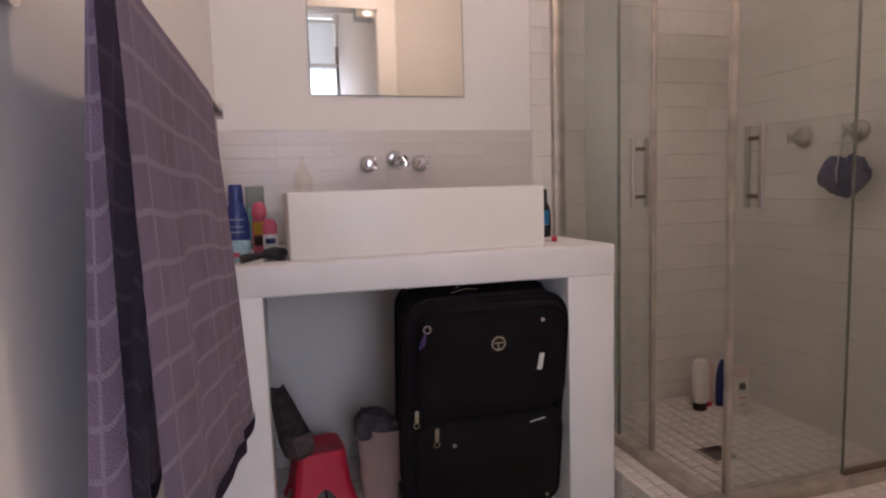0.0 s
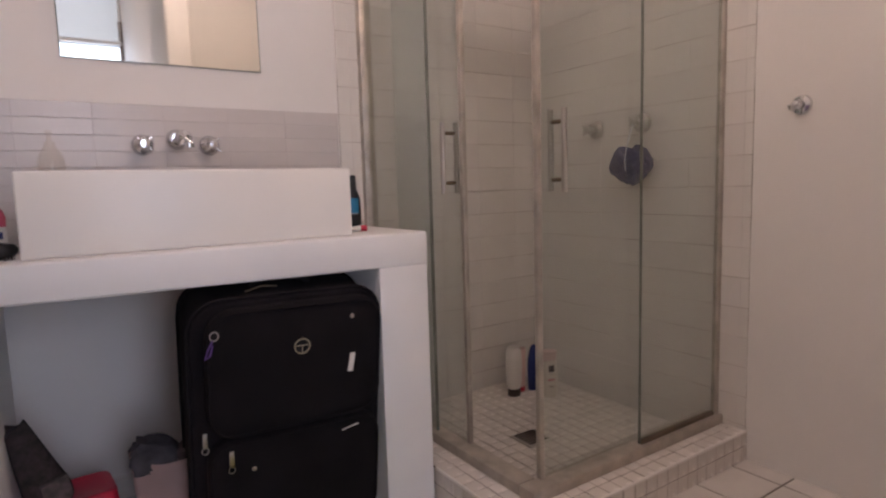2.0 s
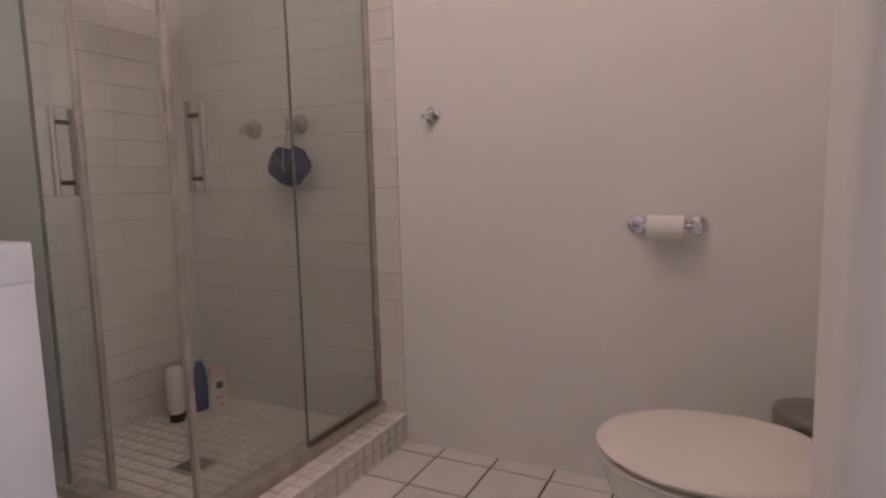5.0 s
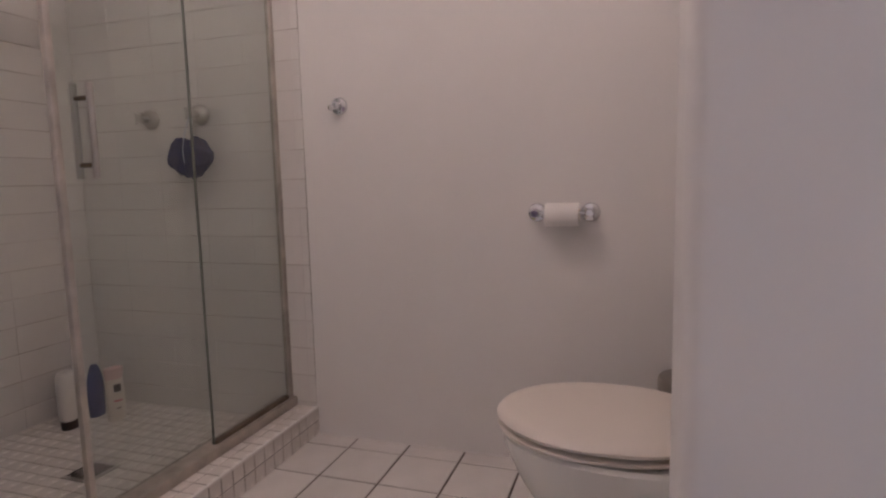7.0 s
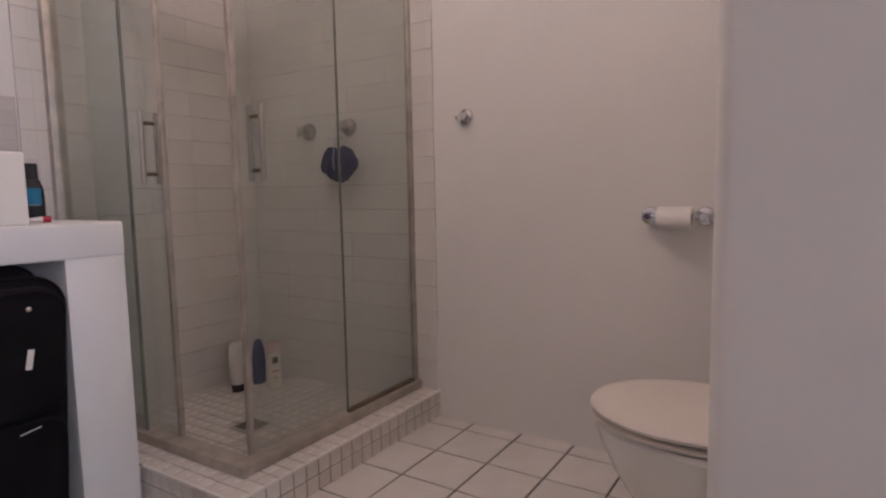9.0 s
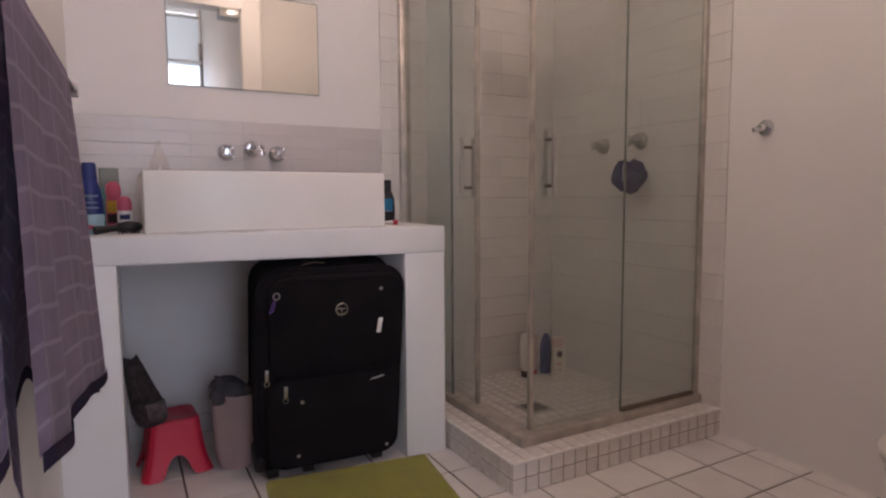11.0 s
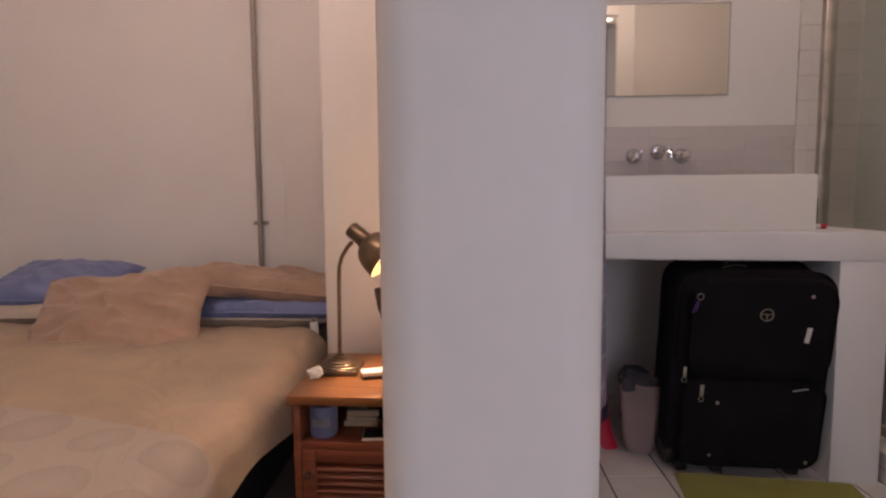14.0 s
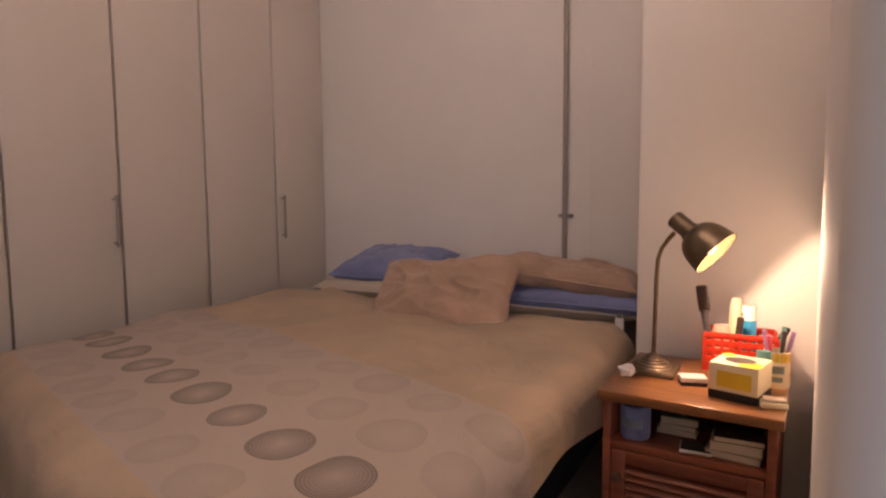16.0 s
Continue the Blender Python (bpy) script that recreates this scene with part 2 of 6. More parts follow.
def duvet_mat(name):
    """Beige cotton with a printed band: one row of dark ringed discs between rows of pale ones. The cloth is laid out in metres."""
    m = mat(name, (0.84, 0.665, 0.485), 0.85, vary=0.07, scale=5, bump=0.35, bscale=260, sheen=0.15, crease=0.5)
    n, l = m.node_tree.nodes, m.node_tree.links
    p = n["Principled BSDF"]
    uv = n.new("ShaderNodeUVMap")
    sx = n.new("ShaderNodeSeparateXYZ")
    l.new(uv.outputs[0], sx.inputs[0])
    s, t = sx.outputs[0], sx.outputs[1]
    row = math_node(n, l, 'ROUND', math_node(n, l, 'DIVIDE', t, 0.165))
    dt = math_node(n, l, 'SUBTRACT', t, math_node(n, l, 'MULTIPLY', row, 0.165))
    s2 = math_node(n, l, 'ADD', s, math_node(n, l, 'MULTIPLY', row, 0.06))
    col = math_node(n, l, 'ROUND', math_node(n, l, 'DIVIDE', s2, 0.178))
    ds = math_node(n, l, 'SUBTRACT', s2, math_node(n, l, 'MULTIPLY', col, 0.178))
    wn = n.new("ShaderNodeTexWhiteNoise")
    wn.noise_dimensions = '2D'
    cv = n.new("ShaderNodeCombineXYZ")
    l.new(row, cv.inputs[0])
    l.new(col, cv.inputs[1])
    l.new(cv.outputs[0], wn.inputs["Vector"])
    rad = math_node(n, l, 'MULTIPLY_ADD', wn.outputs[0], 0.010, 0.058)
    r = math_node(n, l, 'SQRT', math_node(n, l, 'ADD', math_node(n, l, 'POWER', ds, 2.0), math_node(n, l, 'POWER', dt, 2.0)))
    inside = math_node(n, l, 'LESS_THAN', r, rad)
    rings = math_node(n, l, 'MULTIPLY_ADD', math_node(n, l, 'SINE', math_node(n, l, 'MULTIPLY', r, 900.0)), 0.14, 0.72)
    fade = math_node(n, l, 'MINIMUM', math_node(n, l, 'MULTIPLY_ADD', r, 13.0, 0.12), 1.0)
    isdark = math_node(n, l, 'LESS_THAN', math_node(n, l, 'ABSOLUTE', row), 0.5)
    strength = math_node(n, l, 'MULTIPLY_ADD', isdark, 0.72, 0.18)
    band = math_node(n, l, 'MULTIPLY', math_node(n, l, 'GREATER_THAN', t, -0.235), math_node(n, l, 'LESS_THAN', t, 0.40))
    disc = math_node(n, l, 'MULTIPLY', math_node(n, l, 'MULTIPLY', inside, math_node(n, l, 'MULTIPLY', rings, fade)), math_node(n, l, 'MULTIPLY', strength, band))
    mix = n.new("ShaderNodeMix")
    mix.data_type = 'RGBA'
    l.new(math_node(n, l, 'MULTIPLY', band, 0.8), mix.inputs[0])
    l.new(p.inputs["Base Color"].links[0].from_socket, mix.inputs[6])
    mix.inputs[7].default_value = (0.78, 0.68, 0.60, 1)
    mix2 = n.new("ShaderNodeMix")
    mix2.data_type = 'RGBA'
    l.new(disc, mix2.inputs[0])
    l.new(mix.outputs[2], mix2.inputs[6])
    mix2.inputs[7].default_value = (0.20, 0.14, 0.10, 1)
    l.new(mix2.outputs[2], p.inputs["Base Color"])
    return m


TOWEL = towel_mat("mauve_terry", (0.40, 0.295, 0.425), (0.60, 0.50, 0.60), 0.118, 0.062)
TOWELB = mat("dark_terry_hem", (0.06, 0.045, 0.09), 0.9, vary=0.1, bump=0.5, bscale=300)
DUVET = duvet_mat("duvet_cotton")
TAN = mat("tan_cotton", (0.42, 0.285, 0.21), 0.9, vary=0.06, scale=6, bump=0.4, bscale=240, sheen=0.2, crease=0.7)
BLUECOT = mat("blue_cotton", (0.20, 0.24, 0.44), 0.9, vary=0.08, scale=6, bump=0.4, bscale=240, sheen=0.2, crease=0.6)
SHEET = mat("cream_sheet", (0.55, 0.48, 0.40), 0.9, vary=0.05, scale=6, bump=0.4, bscale=240)
BEDBASE = mat("black_bed_base", (0.02, 0.018, 0.018), 0.8, vary=0.2)
WOODTOP = wood_mat("orange_brown_wood", (0.15, 0.055, 0.018), (0.28, 0.115, 0.038), (3, 45, 45), 0.3)
REDWOOD = wood_mat("reddish_wood", (0.15, 0.038, 0.018), (0.26, 0.078, 0.036))
BRONZE = mat("dark_bronze", (0.19, 0.14, 0.09), 0.38, 0.8, vary=0.2, scale=20, bump=0.1, bscale=150)
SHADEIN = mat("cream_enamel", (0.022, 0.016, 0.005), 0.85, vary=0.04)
BULB = emit_mat("lit_bulb_glass", (1.0, 0.78, 0.45), 6)
BLUEP = mat("navy_bottle_plastic", (0.015, 0.03, 0.17), 0.3, vary=0.1)
SKYP = mat("pale_blue_plastic", (0.30, 0.46, 0.52), 0.35, vary=0.06)
PINKP = mat("pink_plastic", (0.62, 0.10, 0.16), 0.35, vary=0.1)
WHITEP = mat("white_plastic", (0.75, 0.72, 0.68), 0.35, vary=0.03)
INK = mat("pale_print", (0.45, 0.5, 0.6), 0.5, vary=0.1)
VENTP = mat("pale_grey_enamel", (0.46, 0.46, 0.45), 0.5, vary=0.05)
TEAL = mat("teal_card", (0.10, 0.28, 0.27), 0.5, vary=0.1)
GREYP = mat("grey_card", (0.22, 0.25, 0.22), 0.5, vary=0.1)
YELLOW = mat("yellow_print", (0.70, 0.45, 0.03), 0.5, vary=0.1)
CARD = mat("cream_card", (0.72, 0.62, 0.42), 0.6, vary=0.05)
PINKF = mat("pink_towelling", (0.74, 0.54, 0.51), 0.95, vary=0.08, bump=0.7, bscale=350)
GREYF = mat("grey_fabric", (0.10, 0.09, 0.10), 0.9, vary=0.3, scale=18, bump=0.6, bscale=260)
FLORAL = mat("floral_print_fabric", (0.14, 0.105, 0.105), 0.85, scale=45, bump=0.4, bscale=300, second=(0.045, 0.04, 0.038))
NAVYN = mat("navy_nylon_mesh", (0.011, 0.016, 0.105), 0.8, vary=0.25, scale=40, bump=1.0, bscale=400)
PAPER = mat("toilet_paper", (0.86, 0.83, 0.79), 0.95, vary=0.02, bump=0.4, bscale=300)
PURPLE = mat("purple_ribbon", (0.13, 0.06, 0.28), 0.6, vary=0.1)
GOLD = mat("pale_gold_metal", (0.42, 0.37, 0.27), 0.35, 0.9, vary=0.1)
PIPEM = mat("painted_grey_pipe", (0.36, 0.31, 0.28), 0.45, 0.3, vary=0.1)
AMBER = mat("amber_soap", (0.62, 0.49, 0.38), 0.25, vary=0.1)
CLEARP = glass_mat("clear_plastic", (0.97, 0.95, 0.92))
MIRROR = mat("silvered_mirror", (0.86, 0.86, 0.80), 0.012, 1.0, vary=0.005, rvar=0.004)
CARPET = mat("beige_carpet", (0.30, 0.24, 0.18), 0.95, vary=0.1, scale=8, bump=1.0, bscale=300)
DARKBR = mat("dark_brown_plastic", (0.05, 0.03, 0.025), 0.45, vary=0.15)
BOOKC = mat("book_cover", (0.45, 0.36, 0.28), 0.7, vary=0.1)
PAGES = mat("paper_pages", (0.70, 0.60, 0.46), 0.9, vary=0.06, scale=40)
CREAMP = mat("cream_bottle_plastic", (0.74, 0.67, 0.58), 0.35, vary=0.04)
CYAN = mat("cyan_plastic", (0.02, 0.32, 0.60), 0.35, vary=0.1)
LILAC = mat("lilac_plastic", (0.35, 0.20, 0.38), 0.4, vary=0.1)
WINFRAME = mat("white_window_frame", (0.78, 0.77, 0.75), 0.4, vary=0.02)

# ---- builders ----


def bm_box(bm, x0, y0, z0, x1, y1, z1, bevel=0.0, seg=2):
    r = bmesh.ops.create_cube(bm, size=1.0, matrix=Matrix.Translation(((x0 + x1) / 2, (y0 + y1) / 2, (z0 + z1) / 2)) @ Matrix.Diagonal((x1 - x0, y1 - y0, z1 - z0, 1)))
    if bevel:
        es = list({e for v in r["verts"] for e in v.link_edges})
        bmesh.ops.bevel(bm, geom=es, offset=bevel, segments=seg, affect='EDGES', profile=0.5)
    return bm


def bm_cyl(bm, p, q, r, r2=None, seg=20):
    p, q = Vector(p), Vector(q)
    d = q - p
    m = Matrix.Translation((p + q) / 2) @ d.to_track_quat('Z', 'Y').to_matrix().to_4x4()
    bmesh.ops.create_cone(bm, cap_ends=True, segments=seg, radius1=r, radius2=r if r2 is None else r2, depth=d.length, matrix=m)
    return bm


def bm_lathe(bm, prof, centre=(0, 0, 0), seg=28, m=None):
    """A turned body about z from (radius, height) pairs."""
    rings = []
    m = m or Matrix.Identity(4)
    for r, z in prof:
        rings.append([bm.verts.new(m @ Vector((centre[0] + r * math.cos(2 * math.pi * i / seg), centre[1] + r * math.sin(2 * math.pi * i / seg), centre[2] + z))) for i in range(seg)])
    for a, b in zip(rings, rings[1:]):
        for i in range(seg):
            bm.faces.new((a[i], a[(i + 1) % seg], b[(i + 1) % seg], b[i]))
    if prof[0][0] > 1e-6:
        bm.faces.new(rings[0][::-1])
    if prof[-1][0] > 1e-6:
        bm.faces.new(rings[-1])
    return bm


def bm_tube(bm, pts, r, seg=12, r_end=None):
    pts = [Vector(p) for p in pts]
    rings = []
    up = Vector((0.123, 0.456, 0.88)).normalized()
    for i, p in enumerate(pts):
        d = (pts[min(i + 1, len(pts) - 1)] - pts[max(i - 1, 0)]).normalized()
        a = d.cross(up).normalized()
        b = d.cross(a)
        rr = r if r_end is None else r + (r_end - r) * i / (len(pts) - 1)
        rings.append([bm.verts.new(p + rr * (a * math.cos(2 * math.pi * k / seg) + b * math.sin(2 * math.pi * k / seg))) for k in range(seg)])
    for a, b in zip(rings, rings[1:]):
        for k in range(seg):
            bm.faces.new((a[k], a[(k + 1) % seg], b[(k + 1) % seg], b[k]))
    bm.faces.new(rings[0][::-1])
    bm.faces.new(rings[-1])
    return bm


def bm_grid(bm, nu, nv, fn, close_u=False):
    """A sheet of points fn(u, v), u and v from 0 to 1."""
    g = [[bm.verts.new(fn(i / nu, j / nv)) for j in range(nv + 1)] for i in range(nu + (0 if close_u else 1))]
    k = len(g)
    for i in range(nu):
        for j in range(nv):
            bm.faces.new((g[i][j], g[(i + 1) % k][j], g[(i + 1) % k][j + 1], g[i][j + 1]))
    return g


def mesh_of(bm, name, material, smooth=True, sharp=40):
    bmesh.ops.recalc_face_normals(bm, faces=bm.faces)
    me = bpy.data.meshes.new(name)
    bm.to_mesh(me)
    bm.free()
    for m in (material if isinstance(material, (list, tuple)) else [material]):
        me.materials.append(m)
    if smooth:
        me.shade_smooth()
        me.set_sharp_from_angle(angle=radians(sharp))
    return me


def part(name, bm, material, parent, label="", smooth=True, sharp=40):
    o = new(name, mesh_of(bm, name, material, smooth, sharp))
    o.parent = parent
    if label:
        o["label"] = label
    return o


def thing(name, m, label, category, group="", kind=""):
    e = new(name)
    e.empty_display_size = 0.05
    e.matrix_world = m
    return tagged(e, label, category, group, kind)


def single(name, bm, material, m, label, category, group="", kind="", smooth=True, sharp=40):
    o = new(name, mesh_of(bm, name, material, smooth, sharp))
    o.matrix_world = m
    return tagged(o, label, category, group, kind)


def struct(name, bm, material, label, category, smooth=True):
    o = new(name, mesh_of(bm, name, material, smooth, 35))
    return tagged(o, label, category, kind="structure")


I4 = Matrix.Identity(4)
B = bmesh.new

# ---- structure ----
XT = -0.165     # bathroom face of the towel wall
XTB = -0.335    # bedroom face of the towel wall
YE = -0.165     # end of the towel wall
XR = 2.12       # bathroom's far side wall
YB = 2.06       # basin wall and head wall
XJ, YJ = 0.905, -0.166   # corner of the doorway's other side
YS = -0.42      # wall behind the toilet
XW = -2.60      # wardrobe fronts
H = 3.1

bm = bm_box(B(), -3.4, WIN_Y - 0.3, -0.12, 2.4, 2.3, -0.003)
struct("floor", bm, GROUT, "white square glazed tiles with dark grout", "floor")
bm = bm_box(B(), -3.4, WIN_Y - 0.3, H, 2.4, 2.3, H + 0.12)
struct("ceiling", bm, CEIL, "plain white painted ceiling", "ceiling")
bm = bm_box(B(), -3.4, YB, -0.1, 2.4, YB + 0.2, H)
struct("wall_north", bm, WALL, "white painted wall behind basin, shower and bed", "wall")
bm = bm_box(B(), XR, YS - 0.2, -0.1, XR + 0.2, YB, H)
struct("wall_east", bm, WALL, "white painted side wall beside the toilet", "wall")
bm = bm_box(B(), 0.0, 0.0, -0.1, 0.145, 2.3, H + 0.02, 0.03, 6)
bmesh.ops.transform(bm, matrix=pose(-0.345, YE, 0, 0, 0, -2.8), verts=bm.verts)
struct("wall_partition", bm, WALL, "white partition wall with rounded end corners", "wall")
bm = bm_box(B(), XJ, WIN_Y - 0.1, -0.1, XJ + 0.16, YJ, H + 0.02, 0.02, 5)
struct("wall_doorway", bm, WALL, "white wall with a rounded corner at the opening", "wall")
bm = bm_box(B(), XJ + 0.16, YS - 0.2, -0.1, XR, YS, H)
struct("wall_toilet", bm, WALL, "cream white wall behind the toilet", "wall")
bm = bm_box(B(), XT - 0.1, YE - 0.04, 2.35, XJ, YE + 0.11, H + 0.01, 0.006, 2)
struct("wall_lintel", bm, WALL, "white lintel over the wide opening", "wall")
bm = bm_box(B(), -3.4, WIN_Y, -0.1, XW - 0.62, YB, H)
struct("wall_west", bm, WALL, "white wall behind the wardrobe", "wall")
bm = B()
bm_box(bm, -3.4, WIN_Y - 0.2, -0.1, WIN_X0, WIN_Y, H)
bm_box(bm, WIN_X1, WIN_Y - 0.2, -0.1, XJ, WIN_Y, H)
bm_box(bm, WIN_X0, WIN_Y - 0.2, -0.1, WIN_X1, WIN_Y, WIN_Z0)
bm_box(bm, WIN_X0, WIN_Y - 0.2, 3.02, WIN_X1, WIN_Y, H)
struct("wall_south", bm, WALL, "white wall with the bedroom window", "wall")
bm = bm_box(B(), -0.725, 1.27, -0.1, -0.2, YB + 0.02, H + 0.02, 0.008, 2)
struct("wall_pier", bm, WALL, "white pier behind the bedside table", "wall")
bm = bm_box(B(), -1.08, YB - 0.03, -0.1, -0.725, YB + 0.02, H + 0.01, 0.003, 2)
struct("wall_boxing", bm, WALL, "shallow white boxed strip of wall beside the pipe", "wall")
bm = bm_box(B(), XW - 0.62, WIN_Y, -0.02, XTB - 0.02, YB, 0.002)
bm_box(bm, XTB - 0.02, WIN_Y, -0.02, XJ, YE - 0.02, 0.002)
struct("floor_bedroom", bm, CARPET, "beige carpet under the bed and by the door", "floor")
# window in the bedroom's outer wall
w = thing("window_1", I4, "tall white framed window with bright daylight outside", "window", kind="structure")
wm = (WIN_X0 + WIN_X1) / 2
for a in ((WIN_X0, WIN_Z0, WIN_X0 + 0.05, WIN_Z1), (WIN_X1 - 0.05, WIN_Z0, WIN_X1, WIN_Z1), (WIN_X0 + 0.05, WIN_Z0, WIN_X1 - 0.05, WIN_Z0 + 0.05),
          (WIN_X0 + 0.05, WIN_Z1 - 0.05, WIN_X1 - 0.05, WIN_Z1), (wm - 0.025, WIN_Z0 + 0.05, wm + 0.025, WIN_Z1 - 0.05)):
    part("window_frame", bm_box(B(), a[0], WIN_Y - 0.14, a[1], a[2], WIN_Y - 0.09, a[3], 0.004), WINFRAME, w)
for a, b in ((WIN_X0 + 0.05, wm - 0.025), (wm + 0.025, WIN_X1 - 0.05)):
    pn = part("pane", bm_box(B(), a, WIN_Y - 0.117, WIN_Z0 + 0.05, b, WIN_Y - 0.112, WIN_Z1 - 0.05), CLEARP, w)
    pn.visible_shadow = False
part("window_sill", bm_box(B(), WIN_X0 - 0.04, WIN_Y - 0.08, WIN_Z0 - 0.03, WIN_X1 + 0.015, WIN_Y + 0.06, WIN_Z0 + 0.004, 0.006), WINFRAME, w)
# narrow high light above the window, and the assumed blind box over it
w = thing("window_2", I4, "narrow high strip window above the tall one", "window", kind="structure")
pn = part("pane", bm_box(B(), WIN_X0, WIN_Y - 0.117, 2.945, WIN_X1, WIN_Y - 0.112, 3.02), CLEARP, w)
pn.visible_shadow = False
part("window_sill", bm_box(B(), WIN_X0 - 0.01, WIN_Y - 0.08, 2.93, WIN_X1 + 0.01, WIN_Y + 0.012, 2.948, 0.003), WINFRAME, w)
# blind added so that daylight glowing through it brightens the zone above the window
bb = thing("blind_box", pose(0, WIN_Y, 0), "assumed white roller blind over the window's top", "blind")
part("cassette", bm_box(B(), WIN_X0 - 0.01, 0.002, 2.424, WIN_X1 + 0.008, 0.05, 2.46, 0.006), WINFRAME, bb)
BLIND = bpy.data.materials.new("white_blind_cloth")
BLIND.use_nodes = True
bn, bl = BLIND.node_tree.nodes, BLIND.node_tree.links
btr, bdf, bmx = bn.new("ShaderNodeBsdfTranslucent"), bn.new("ShaderNodeBsdfDiffuse"), bn.new("ShaderNodeMixShader")
bwv = bn.new("ShaderNodeTexNoise")
bwv.inputs["Scale"].default_value = 220
brm = bn.new("ShaderNodeMapRange")
brm.inputs["To Min"].default_value, brm.inputs["To Max"].default_value = 0.35, 0.6
bl.new(bwv.outputs["Fac"], brm.inputs[0])
for nd in (btr, bdf):
    nd.inputs[0].default_value = (0.84, 0.86, 0.86, 1)
bl.new(brm.outputs[0], bmx.inputs[0])
bl.new(btr.outputs[0], bmx.inputs[1])
bl.new(bdf.outputs[0], bmx.inputs[2])
bl.new(bmx.outputs[0], bn["Material Output"].inputs[0])
part("cloth", bm_box(B(), WIN_X0 + 0.004, -0.062, 2.40, WIN_X1 - 0.004, -0.060, 2.943), BLIND, bb, "translucent white cloth of the assumed blind")
cpole = thing("curtain_pole", pose(0.885, WIN_Y + 0.03, 0), "grey upright pole in the corner by the window", "pole")
part("shaft", bm_cyl(B(), (0, 0, 0.0), (0, 0, 2.63), 0.017, seg=16), PIPEM, cpole)
part("finial", bm_lathe(B(), [(0, 2.628), (0.02, 2.628), (0.021, 2.64), (0.012, 2.652), (0, 2.654)], seg=16), PIPEM, cpole)
vb = thing("extractor_box", pose(0.815, YE + 0.035, 2.35), "grey boxed vent under the lintel", "vent")
part("casing", bm_box(B(), -0.07, -0.065, -0.06, 0.07, 0.065, 0.002, 0.006), VENTP, vb)
part("cover", bm_box(B(), -0.055, 0.063, -0.05, 0.055, 0.07, -0.008, 0.002), STEEL, vb)
SKYBACK = emit_mat("overcast_daylight", (0.82, 0.9, 1.0), 2.5)
struct("backdrop", bm_box(B(), -14, -9.05, -3, 14, -9, 12), SKYBACK, "bright overcast sky beyond the window", "backdrop")

# ---- washstand ----


def washstand():
    t = thing("washstand", I4, "white plastered masonry washstand with an open niche below", "washstand")
    bm = bm_box(B(), XT + 0.005, 1.42, 0.752, 1.1, YB + 0.004, 0.85, 0.007, 3)
    for v in bm.verts:
        if v.co.z < 0.8:        # the underside is plastered a little off level
            v.co.z += 0.013 * (1.0 - v.co.x)
    part("countertop", bm, PLASTER, t)
    part("leg", bm_box(B(), XT + 0.01, 1.422, -0.01, 0.038, YB + 0.004, 0.772, 0.005, 2), PLASTER, t)
    part("leg", bm_box(B(), 0.936, 1.422, -0.01, 1.098, YB + 0.004, 0.756, 0.005, 2), PLASTER, t)
    return t


washstand()
struct("baseboard", bm_box(B(), 0.038, YB - 0.012, 0.0, 0.936, YB + 0.01, 0.075, 0.003), WTILE, "low tiled skirting at the niche's back", "baseboard")


def basin():
    t = thing("basin", pose(0.5, 1.7, 0.85), "long rectangular cream white vessel basin on the washstand", "basin")
    bm = bm_box(B(), -0.385, -0.225, 0, 0.385, 0.225, 0.19, 0.006, 3)
    top = max(bm.faces, key=lambda f: f.calc_center_median().z + f.calc_area())
    r = bmesh.ops.inset_region(bm, faces=[top], thickness=0.022)
    r2 = bmesh.ops.extrude_face_region(bm, geom=[top])
    vs = [v for v in r2["geom"] if isinstance(v, bmesh.types.BMVert)]
    bmesh.ops.translate(bm, verts=vs, vec=(0, 0, -0.13))
    bmesh.ops.scale(bm, verts=vs, vec=(0.92, 0.88, 1))
    bmesh.ops.delete(bm, geom=[top], context='FACES')
    part("bowl", bm, BASIN, t)
    part("waste", bm_lathe(B(), [(0.0, 0.0), (0.03, 0.0), (0.032, 0.004), (0.024, 0.007), (0, 0.007)], (0, 0, 0.06)), CHROME, t, "chrome waste")
    return t


basin()


def wall_tap(m, hand=1, name="wall_tap", label="chrome wall tap with a round rosette and lever", big=1.0, metal=CHROME):
    """A wall valve on the local plane y = 0, reaching out along -y."""
    t = thing(name, m, label, "tap", "taps")
    rot = Matrix.Rotation(radians(90), 4, 'X')
    part("rosette", bm_lathe(B(), [(0, 0), (0.033 * big, 0), (0.034 * big, 0.003), (0.031 * big, 0.014), (0.022 * big, 0.022), (0.016 * big, 0.026), (0, 0.026)], m=rot), metal, t)
    part("stem", bm_lathe(B(), [(0, 0.024), (0.013, 0.024), (0.013, 0.05), (0.017, 0.052), (0.017, 0.066), (0.012, 0.071), (0, 0.072)], m=rot), metal, t)
    for a in (45, 135, 225, 315):
        d = Vector((math.cos(radians(a * hand)), 0, math.sin(radians(a * hand))))
        part("cross_arm", bm_cyl(B(), Vector((0, -0.059, 0)) + d * 0.01, Vector((0, -0.061, 0)) + d * 0.030, 0.0056, 0.0050, 12), metal, t)
    return t


